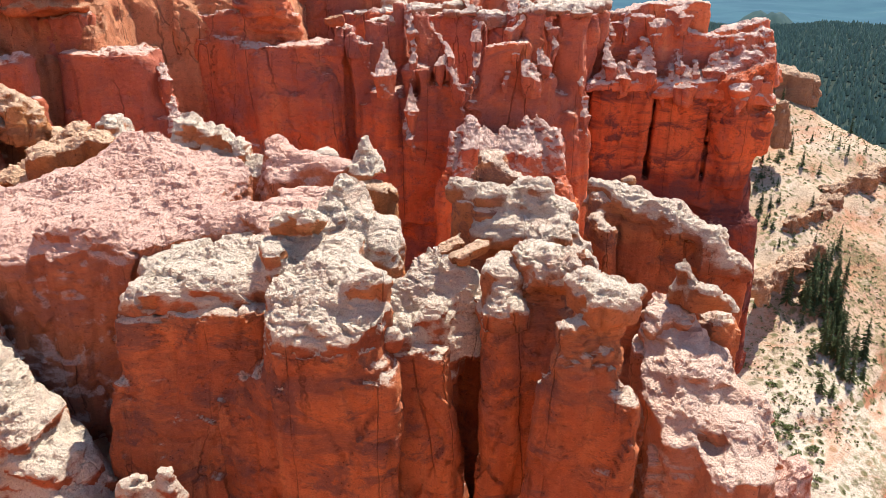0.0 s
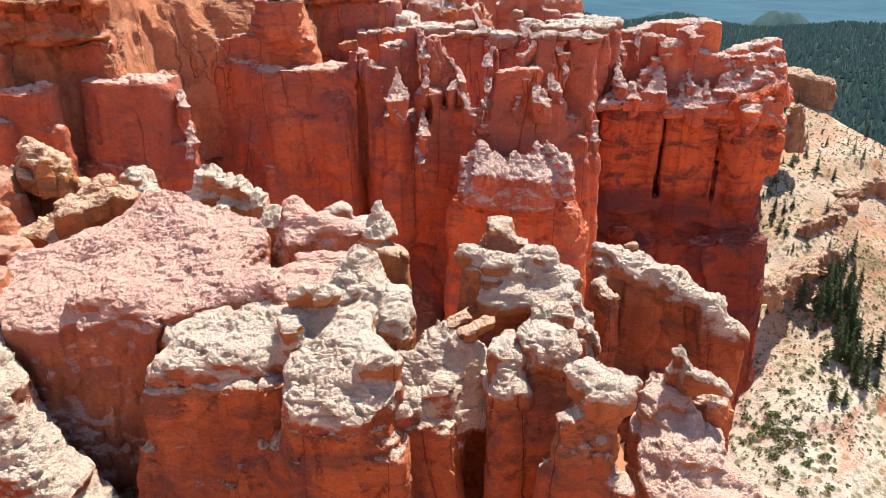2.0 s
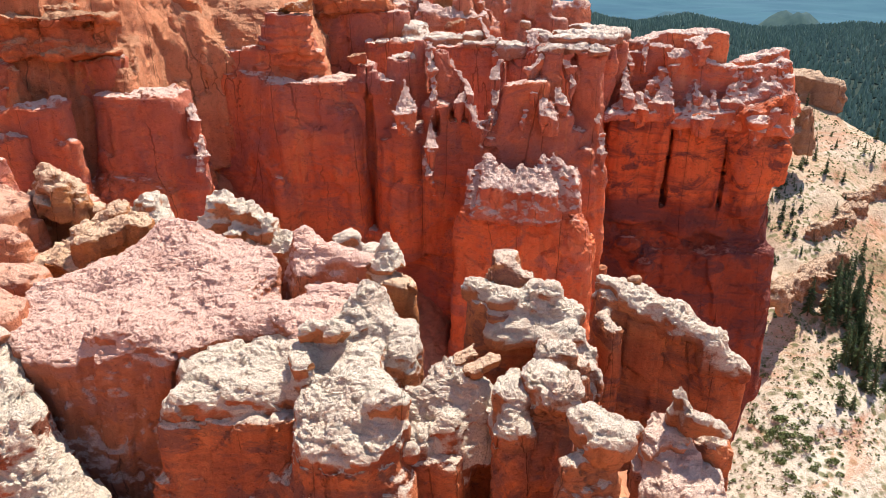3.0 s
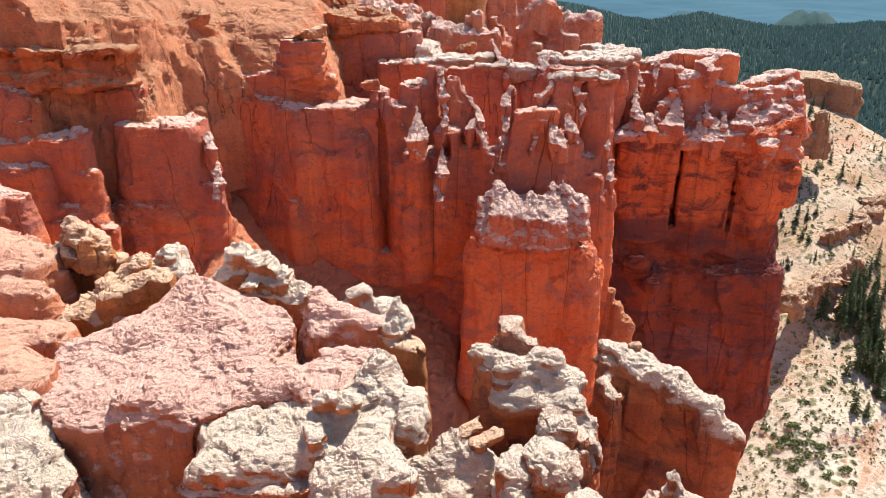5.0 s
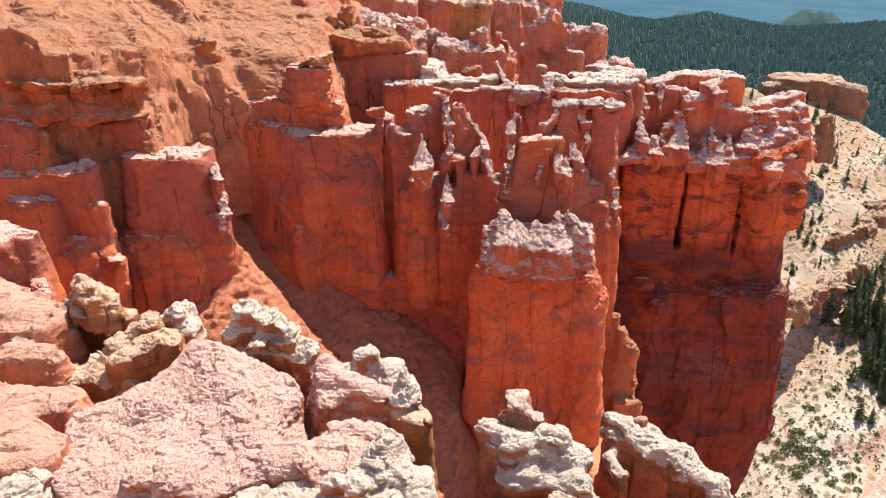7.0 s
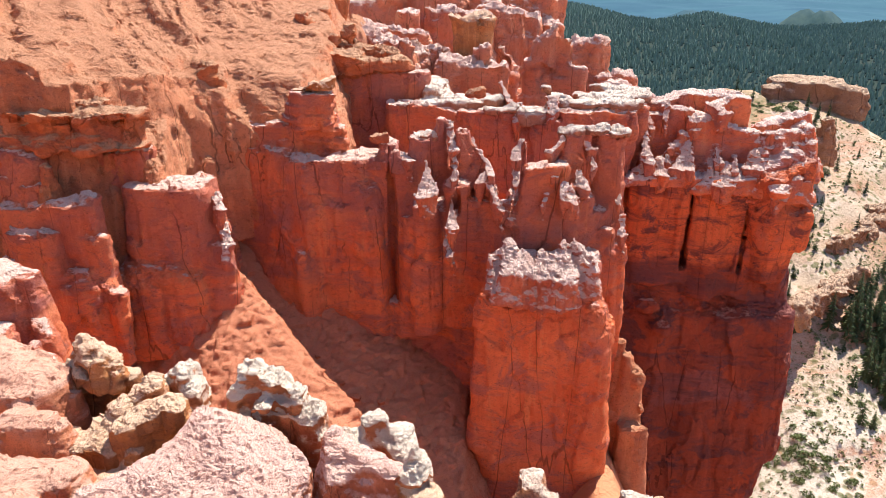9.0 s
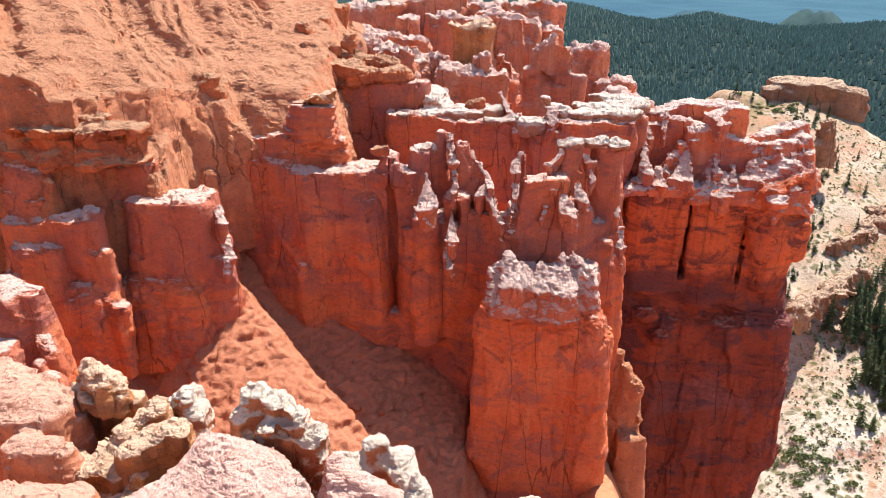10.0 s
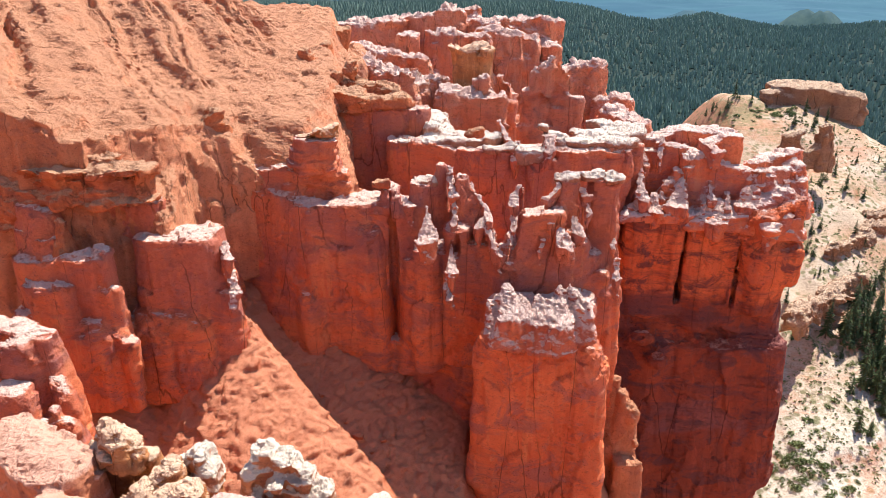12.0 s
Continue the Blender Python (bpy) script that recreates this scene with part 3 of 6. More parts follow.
piece("crest", [
    fin(-0.93, 12.20, 54.92, 0.30, 12.00, 55.2, 0.32, 1.3, 0.45, 0.15),
    col(-0.10, 12.30, 55.35, 0.35, 0.4, 2, 0, 0.3, 0.15),
    col(-0.06, 11.40, 54.74, 0.3, 0.3, 1.6, 0, 0.15, 0.2),
    col(-0.72, 11.20, 54.55, 0.3, 0.3, 1.0, 0, 0.1, 0.2),
    col(-1.21, 13.20, 55.57, 0.42, 0.45, 3, 0, 0.06, 0.2),
], saddle, near_cap, seed=6, **N)
piece("face", [
    col(-0.74, 11.50, 54.05, 0.55, 0.8, 5.6, 0, 0.03, 0.15),
    col(-0.12, 11.45, 54.01, 0.42, 0.8, 5.6, 0, 0.01, 0.15),
    col(0.5, 12.75, 54.3, 0.7, 0.35, 7.0, 0, 0.0, 0.15),
], saddle, near_rock, "orange cracked face", seed=6, **N)
for at, size in (((0.48, 12.10, 55.40), (0.44, 0.25, 0.15)), ((0.18, 12.50, 55.43), (0.34, 0.25, 0.10))):
    rock("slab", "flat tan limestone slab lying tilted on the crest", "boulder", [ball(*at, *size, 15, p=3.5, tilt=-16)], 0.03, ochre_rock, "fallen slabs",
         warp=0.06, grain=0.02, strata=0.03, flute=0.01, size=0.4, rubble=0.02, wall=0.02)
pillar = thing("rock_pillar", "slender red limestone pillar with crumbling white top", "rock pillar", (0.9, 10.8, 36))
piece("caprock", [
    col(1.02, 11.30, 55.68, 0.32, 0.45, 1.3, 0, 0.1, 0.15, slope=(0, 0.1)),
    col(1.03, 10.60, 55.11, 0.33, 0.3, 0.6, 0, 0.1, 0.2),
], pillar, near_cap, "white crumbling cap", seed=7, **N)
piece("column", [col(0.98, 10.80, 54.69, 0.38, 0.5, 6, 0, 0.0, 0.1)], pillar, near_rock, seed=7, **N)
pillar = thing("rock_pillar", "thick red limestone pillar with overhanging white cap", "rock pillar", (1.8, 11, 36))
piece("caprock", [
    col(1.62, 11.30, 55.89, 0.42, 0.5, 0.75, 0, 0.02, 0.12, 3),
    col(1.94, 10.80, 55.97, 0.36, 0.45, 0.65, 0, 0.02, 0.1, 3),
    col(1.99, 12.50, 55.98, 0.5, 0.45, 0.9, 0, 0.05, 0.2),
    col(2.81, 12.60, 55.42, 0.25, 0.3, 1.0, 0, 0.1, 0.2),
    ball(2.05, 12.20, 56.02, 0.25, 0.2, 0.12, sign=-1),
], pillar, near_cap, "white overhanging caprock", seed=8, **N)
piece("column", [
    col(1.83, 11.20, 55.39, 0.5, 0.42, 6.4, 0, 0.03, 0.1),
    col(1.49, 11.10, 54.88, 0.3, 0.4, 6, 0, 0.03, 0.1),
    col(2.42, 12.60, 55.42, 0.5, 0.5, 6.4, 0, 0.05, 0.2),
], pillar, near_rock, seed=8, **N)
hoodoo = thing("hoodoo", "red limestone hoodoo with rounded overhanging cream cap", "hoodoo", (2.6, 9.6, 36))
piece("caprock", [
    col(2.32, 9.90, 56.07, 0.36, 0.42, 0.7, 0, 0.0, 0.25, 2.5),
    col(2.68, 9.50, 55.95, 0.42, 0.42, 0.62, 0, 0.0, 0.25, 2.5),
    ball(3.10, 9.50, 55.67, 0.16, 0.2, 0.13),
    ball(2.57, 9.50, 55.23, 0.32, 0.3, 0.3),
], hoodoo, near_cap, "rounded cream caprock", seed=9, **N)
piece("column", [
    col(2.40, 9.60, 55.48, 0.36, 0.4, 5.6, 0, 0.04, 0.1),
    col(2.26, 9.35, 54.91, 0.55, 0.45, 5.2, 0, 0.02, 0.12, 3),
    col(1.97, 9.25, 55.31, 0.14, 0.14, 5, 0, 0.06, 0.05, 4),
    col(1.58, 9.35, 54.36, 0.14, 0.2, 4.4, 0, 0.04, 0.1),
    col(2.75, 9.00, 54.32, 0.25, 0.3, 4.6, 0, 0.03, 0.1),
], hoodoo, near_rock, seed=9, **N)
knoll = thing("rock_knoll", "pink knobbly limestone knoll standing in full sun", "rock outcrop", (4, 9.5, 36))
piece("knob", [
    col(4.01, 10.90, 55.03, 0.28, 0.25, 0.8, 0, 0.15, 0.1),
    ball(3.72, 10.50, 54.73, 0.26, 0.25, 0.2), ball(3.53, 10.30, 54.61, 0.12, 0.12, 0.1), ball(4.14, 10.60, 54.79, 0.2, 0.2, 0.18), ball(4.10, 10.30, 54.67, 0.1, 0.1, 0.08),
], knoll, knoll_rock, seed=10, **N)
piece("mound", [
    fin(4.02, 10.85, 54.95, 4.30, 8.25, 53.55, 0.40, 5.5, 0.02, 0.06, k=0.3, w1=0.50),
    fin(3.58, 10.45, 54.58, 3.52, 8.70, 53.62, 0.26, 5.0, 0.02, 0.05, k=0.3, w1=0.26),
    fin(4.60, 10.40, 54.42, 4.86, 8.60, 53.42, 0.30, 5.0, 0.02, 0.06, k=0.3, w1=0.30),
    ball(4.40, 8.75, 53.72, 0.36, 0.34, 0.22, k=0.3), ball(4.05, 9.60, 54.22, 0.36, 0.34, 0.20, k=0.3), ball(4.72, 9.4, 53.85, 0.3, 0.3, 0.2, k=0.3), ball(3.70, 9.1, 53.78, 0.25, 0.25, 0.18, k=0.25),
    ball(4.00, 8.45, 53.60, 0.14, 0.22, 0.16, k=0.12, sign=-1), ball(4.48, 9.2, 54.05, 0.15, 0.14, 0.09, k=0.1, sign=-1),
], knoll, knoll_rock, seed=10, **{**N, "voxel": 0.043, "warp": 0.18, "rubble": 0.03, "wall": 0.05, "unit": 0.22})
rock("rock_ledge", "low pink rubble ledge below the knoll", "rock outcrop", [fin(5.70, 11.00, 50.97, 7.22, 11.60, 50.98, 0.4, 3, 0.05, 0.15), ], material=pink_rock, seed=41, **N)
hoodoo = thing("hoodoo", "small leaning cream limestone knob on a dark neck", "hoodoo", (4.7, 10.8, 36))
piece("caprock", [
    fin(4.27, 10.90, 55.83, 4.37, 10.70, 55.54, 0.17, 0.7, 0.1, 0.1),
    fin(4.40, 10.80, 55.56, 5.01, 10.60, 55.22, 0.24, 0.35, 0.0, 0.2),
    ball(4.66, 10.60, 55.27, 0.42, 0.32, 0.26, 0, tilt=15),
], hoodoo, near_cap, "cream leaning cap", seed=11, **N)
piece("neck", [
    col(4.89, 10.80, 54.86, 0.36, 0.35, 5.4, 0, 0.03, 0.1),
    col(4.68, 11.00, 54.36, 0.3, 0.3, 5, 0, 0.03, 0.1),
], hoodoo, near_rock, seed=11, **N)
M_ = {**N, "voxel": 0.07, "size": 1.1, "unit": 0.35}
hoodoo = thing("hoodoo", "orange limestone hoodoo with stepped white cap", "hoodoo", (1.5, 14.7, 36))
piece("caprock", [
    fin(0.40, 15.10, 56.23, 1.28, 14.70, 55.94, 0.28, 0.4, 0.0, 0.12),
    fin(1.09, 14.70, 55.94, 2.53, 14.50, 55.87, 0.52, 0.6, 0.0, 0.2),
    ball(2.09, 14.60, 56.03, 0.5, 0.4, 0.25), ball(1.07, 14.40, 55.90, 0.35, 0.3, 0.22),
    col(2.58, 13.60, 55.57, 0.28, 0.3, 0.7, 0, 0.05, 0.1), fin(1.05, 14.15, 55.52, 2.35, 13.95, 55.42, 0.42, 0.5, 0.02, 0.2, k=0.3), col(2.80, 13.30, 55.18, 0.34, 0.3, 0.5, 0, 0.05, 0.15, k=0.25),
], hoodoo, near_cap, "stepped white caprock", seed=12, **M_)
piece("column", [
    fin(0.79, 14.90, 55.82, 2.50, 14.60, 55.57, 0.5, 4.6, 0.04, 0.1),
    col(1.10, 15.50, 56.63, 0.24, 0.36, 4.6, 0, 0.03, 0.1, 4), fin(1.06, 15.50, 56.63, 1.84, 15.20, 56.21, 0.26, 3, 0.03, 0.1), col(1.47, 15.60, 56.63, 0.2, 0.3, 4, 0, 0.03, 0.1, 4),
    fin(2.45, 13.80, 55.37, 2.91, 13.20, 54.95, 0.25, 4, 0.05, 0.1),
    ball(0.95, 14.30, 55.53, 0.3, 0.3, 0.25),
], hoodoo, near_rock, seed=12, **M_)
hoodoo = thing("hoodoo", "broad orange limestone fin with pale sloping crest", "hoodoo", (5.3, 14.6, 36))
piece("crest", [
    fin(3.81, 15.90, 55.98, 4.27, 15.60, 55.80, 0.34, 0.7, 0.0, 0.15),
    fin(4.32, 15.30, 55.86, 5.34, 14.90, 55.68, 0.46, 0.5, 0.05, 0.2),
    fin(5.28, 14.70, 55.58, 5.95, 14.30, 55.26, 0.44, 0.5, 0.05, 0.2),
    fin(5.93, 14.20, 54.97, 6.49, 13.90, 54.62, 0.32, 0.5, 0.05, 0.2), ball(4.45, 15.55, 55.62, 0.42, 0.36, 0.26, k=0.3),
], hoodoo, near_cap, "pale crumbling crest", seed=13, **M_)
piece("fin", [
    fin(3.87, 15.60, 55.70, 5.31, 14.90, 55.38, 0.42, 4.6, 0.03, 0.1),
    fin(5.31, 14.90, 55.21, 6.47, 14.10, 54.47, 0.36, 4.6, 0.03, 0.1),
    fin(3.56, 15.00, 55.32, 3.74, 14.60, 55.17, 0.22, 4.4, 0.05, 0.1),
], hoodoo, near_rock, seed=13, **M_)
rock("boulder", "small tan boulder perched on an orange fin", "boulder", [ball(4.42, 15.55, 55.88, 0.21, 0.2, 0.2)], 0.035, ochre_rock, warp=0.05, grain=0.02, strata=0.01, flute=0.01, size=0.4, rubble=0.015, wall=0.015)
spire = thing("hoodoo", "pointed cream limestone spire on a grey block", "hoodoo", (-1.8, 16, 36))
piece("spire", [col(-1.87, 16.20, 56.95, 0.14, 0.16, 1.05, 0, 0.42, 0.05, 2.4)], spire, near_cap, seed=14, **M_)
piece("block", [fin(-2.41, 16.20, 56.05, -1.50, 15.80, 55.82, 0.46, 4.5, 0.02, 0.1)], spire, ochre_rock, seed=14, **M_)
wedge = thing("rock_wedge", "rough pinkish limestone wedge with crumbling top", "rock outcrop", (-3, 16, 36))
piece("crest", [fin(-4.34, 16.90, 56.73, -3.93, 16.20, 56.03, 0.28, 4.5, 0.12, 0.05), fin(-4.03, 16.80, 56.43, -2.54, 16.20, 56.24, 0.32, 4.5, 0.25, 0.1)], wedge, pink_rock, seed=15, **M_)
piece("foot", [fin(-3.55, 15.20, 55.95, -2.37, 15.00, 56.06, 0.34, 4.5, 0.1, 0.1)], wedge, pink_rock, seed=16, **M_)
rock("rock_dome", "pointed pale limestone dome with tilted slab", "rock outcrop", [
    col(-2.18, 13.80, 56.52, 0.2, 0.25, 1.2, 0, 0.5, 0.1, 2),
    fin(-1.91, 13.40, 56.00, -1.23, 13.50, 55.66, 0.4, 0.7, 0.0, 0.15),
    fin(-2.59, 13.20, 55.76, -1.34, 13.30, 55.42, 0.5, 4.2, 0.05, 0.15),
], material=near_cap, seed=16, **N)
rock("rock_outcrop", "double-lobed cream limestone knob", "rock outcrop", [
    col(-3.45, 19.10, 55.92, 0.40, 0.42, 5, 15, 0.06, 0.2, 3, k=0.3), col(-2.72, 18.90, 55.62, 0.42, 0.40, 5, -10, 0.08, 0.2, 3, k=0.3), ball(-3.12, 18.55, 55.52, 0.16, 0.3, 0.22, k=0.08, sign=-1),
    col(-4.35, 18.60, 55.45, 0.5, 0.5, 4, 0, 0.1, 0.2, 3, k=0.3), fin(-2.50, 18.50, 55.36, -1.83, 17.80, 54.91, 0.38, 4, 0.1, 0.15, k=0.3),
], material=near_cap, seed=17, **M_)
rock("ridge_base", "red limestone foot of the near ridge", "rock ridge", [
    fin(-9.5, 14.5, 49.6, -2.5, 12.8, 49.4, 1.9, 16, 0.12, 0.3), fin(-2.5, 11.9, 49.2, 4, 11.2, 49.2, 0.9, 16, 0.15, 0.3),
    fin(-2, 15, 50, 5.8, 14.6, 49.6, 0.8, 16, 0.12, 0.3), fin(-14, 18, 50, -6, 19.5, 50, 2.2, 16, 0.12, 0.3),
], voxel=0.4, material=near_rock, seed=46, warp=0.4, grain=0.15, strata=0.15, flute=0.2, size=2.0)

# ---- rocks on the left of the ridge ----
flank = thing("rock_outcrop", "cream sunlit rock flank running down into the gully", "rock outcrop", (-9, 11, 48))
piece("crest", [fin(-10.8, 12.6, 55.6, -9.5, 11.6, 54.6, 0.7, 5, 0.25, 0.2)], flank, near_cap, seed=18, **{**M_, "rubble": 0.09})
piece("slope", [fin(-9.5, 11.6, 54.6, -7.2, 10.4, 52.2, 0.55, 4, 0.35, 0.15)], flank, near_cap, seed=18, **{**M_, "rubble": 0.09})
piece("toe", [fin(-7.2, 10.4, 52.2, -6.2, 9.9, 51.0, 0.4, 3, 0.3, 0.15)], flank, near_cap, seed=19, **M_)
rock("boulder", "cream broken boulder at the foot of the flank", "boulder", [fin(-5.57, 9.60, 52.24, -5.36, 9.70, 52.28, 0.16, 2, 0.1, 0.05), col(-4.89, 9.70, 52.46, 0.22, 0.2, 2, 0, 0.12, 0.1)], material=near_cap, seed=19, **N)
rock("rock_mound", "smooth pink limestone mound", "rock outcrop", [
    fin(-12.49, 14.50, 56.07, -11.02, 13.80, 55.87, 0.8, 5, 0.15, 0.15),
    fin(-17.08, 20.50, 57.15, -14.44, 19.40, 56.92, 1.1, 5.5, 0.12, 0.3), fin(-13.85, 17.80, 56.46, -12.97, 17.80, 56.48, 0.5, 5, 0.2, 0.2),
    fin(-13.23, 15.80, 56.18, -11.94, 16.20, 55.83, 0.7, 5, 0.2, 0.2), col(-10.65, 15.80, 55.37, 0.5, 0.5, 4, 0, 0.2, 0.2),
], material=mound_rock, seed=50, **M_)
head = thing("hoodoo", "ochre head-shaped hoodoo with pitted top over a hollow", "hoodoo", (-12.6, 20, 36))
piece("head", [
    col(-13.00, 20.30, 57.50, 0.36, 0.42, 1.5, 25, 0.18, 0.12, 3, k=0.35, slope=(-0.25, 0)), col(-12.50, 20.15, 57.15, 0.38, 0.42, 1.3, 10, 0.12, 0.12, 3, k=0.35, slope=(-0.35, 0)),
    ball(-12.75, 20.10, 56.40, 0.72, 0.55, 0.5, 20, k=0.35, tilt=22), ball(-13.65, 20.3, 56.45, 0.36, 0.35, 0.42, k=0.2),
    ball(-12.70, 19.65, 57.32, 0.2, 0.3, 0.14, k=0.08, sign=-1), ball(-12.95, 19.72, 56.62, 0.30, 0.3, 0.16, 0, k=0.12, sign=-1, tilt=35),
], head, ochre_rock, seed=51, **{**M_, "rubble": 0.08, "wall": 0.07})
piece("neck", [col(-13.30, 20.90, 55.9, 0.5, 0.4, 5, 0, 0.05, 0.1), col(-13.96, 20.30, 56.0, 0.3, 0.35, 3.2, 0, 0.1, 0.1, 3), col(-12.03, 20.60, 56.3, 0.4, 0.4, 5, 0, 0.08, 0.1, 3)], head, ochre_rock, seed=52, **M_)
rock("rock_fin", "cream limestone fin with rounded crest", "rock outcrop", [
    fin(-10.55, 19.60, 56.62, -11.55, 18.90, 55.86, 0.50, 6, 0.14, 0.22, k=0.4), fin(-11.45, 18.80, 55.92, -12.35, 17.90, 55.12, 0.62, 6, 0.10, 0.22, k=0.4),
    col(-11.75, 17.95, 55.55, 0.72, 0.6, 6, 20, 0.05, 0.2, 3.5, k=0.3), col(-12.85, 18.50, 55.25, 0.42, 0.4, 5, 0, 0.12, 0.15, 3, k=0.3), col(-10.72, 18.30, 55.25, 0.32, 0.35, 5, 0, 0.12, 0.15, 3, k=0.25),
    ball(-11.65, 17.35, 54.75, 0.40, 0.25, 0.45, k=0.12, sign=-1), ball(-12.2, 18.0, 54.7, 0.18, 0.4, 0.35, k=0.1, sign=-1),
], material=ochre_rock, seed=53, **{**M_, "rubble": 0.075, "wall": 0.07})
L_ = {**M_, "rubble": 0.08, "wall": 0.07}
hoodoo = thing("hoodoo", "short hoodoo with white crumbling head", "hoodoo", (-10, 20, 50))
piece("head", [
    col(-10.45, 20.40, 56.30, 0.45, 0.42, 1.3, 15, 0.02, 0.2, 3, k=0.3, slope=(0.3, 0)), col(-9.95, 20.35, 56.68, 0.36, 0.40, 1.6, -10, 0.05, 0.15, 3, k=0.3), col(-9.55, 20.10, 55.95, 0.30, 0.36, 1.0, 0, 0.1, 0.15, 3, k=0.3),
    ball(-10.55, 19.95, 55.55, 0.35, 0.2, 0.28, k=0.12, sign=-1), ball(-9.9, 19.75, 55.2, 0.25, 0.25, 0.3, k=0.2),
], hoodoo, near_cap, seed=54, **L_)
piece("stem", [col(-10.3, 20.45, 55.5, 0.50, 0.42, 5, 15, 0.05, 0.1, 3), col(-9.7, 20.3, 55.3, 0.40, 0.40, 5, 0, 0.08, 0.1, 3)], hoodoo, ochre_rock, seed=56, **L_)
hoodoo = thing("hoodoo", "cluster of cream lobes with dark hollows between them", "hoodoo", (-7, 20, 50))
piece("lobe", [
    col(-7.75, 20.70, 56.62, 0.42, 0.45, 1.6, 20, 0.10, 0.22, 3, k=0.35), col(-8.10, 20.30, 55.95, 0.32, 0.38, 1.5, 0, 0.06, 0.2, 3, k=0.3),
    ball(-7.45, 19.85, 55.98, 0.20, 0.45, 0.30, k=0.1, sign=-1), ball(-7.85, 19.75, 55.2, 0.16, 0.3, 0.3, k=0.1, sign=-1),
], hoodoo, near_cap, seed=55, **L_)
piece("lobe", [
    col(-6.95, 20.60, 56.32, 0.42, 0.45, 1.6, -10, 0.08, 0.2, 3, k=0.35, slope=(-0.15, 0)), col(-6.22, 20.30, 55.98, 0.42, 0.45, 1.5, 0, 0.06, 0.22, 3, k=0.3),
    ball(-6.62, 19.85, 55.72, 0.26, 0.45, 0.24, k=0.1, sign=-1), ball(-7.15, 19.75, 55.45, 0.32, 0.35, 0.24, k=0.15),
], hoodoo, near_cap, seed=55, **L_)
piece("stem", [fin(-7.9, 20.55, 55.45, -5.75, 20.10, 55.35, 0.60, 6, 0.05, 0.25, k=0.35), col(-5.62, 19.90, 55.30, 0.36, 0.4, 4.5, 0, 0.08, 0.2, 3, k=0.3)], hoodoo, near_cap, seed=57, **L_)

# ---- the back wall ----
W = dict(voxel=0.15, warp=0.4, grain=0.07, strata=0.04, flute=0.25, size=2.0, rubble=0.12, wall=0.08, unit=0.7)
cliff = thing("rock_wall", "tall red limestone cliff with pale capped pinnacles", "cliff", (-3, 48, 30))
piece("panel", [
    fin(-23.63, 54.00, 58.65, -18.83, 52.40, 59.13, 1.0, 16, 0.03, 0.1), fin(-18.83, 52.40, 59.13, -14.26, 51.20, 58.94, 1.0, 18, 0.03, 0.1),
    fin(-23.43, 53.60, 57.20, -18.82, 51.80, 57.42, 1.1, 16, 0.03, 0.1), fin(-18.82, 51.80, 57.42, -13.52, 50.20, 56.81, 1.1, 18, 0.03, 0.1),
    fin(-13.47, 50.00, 56.78, -8.70, 50.00, 57.02, 1.6, 29, 0.05, 0.12), col(-12.92, 49.00, 56.29, 0.5, 0.9, 18, 0, 0.07, 0.2),
    fin(-16.80, 50.80, 56.49, -12.93, 47.20, 50.14, 0.4, 18, 0.1, 0.3), col(-10.35, 48.80, 54.16, 1.2, 0.8, 12, 0, 0.04, 0.5), col(-8.13, 48.60, 55.16, 0.9, 0.8, 12, 0, 0.04, 0.4), fin(-20.47, 51.00, 54.38, -18.13, 46.50, 49.40, 0.3, 8, 0.15, 0.3),
    col(-15.30, 50.50, 57.37, 0.9, 1.0, 3, 0, 0.1, 0.2), col(-13.83, 49.60, 56.54, 0.4, 0.5, 3, 0, 0.1, 0.2),
], cliff, wall_rock, seed=20, k=0.7, **W)
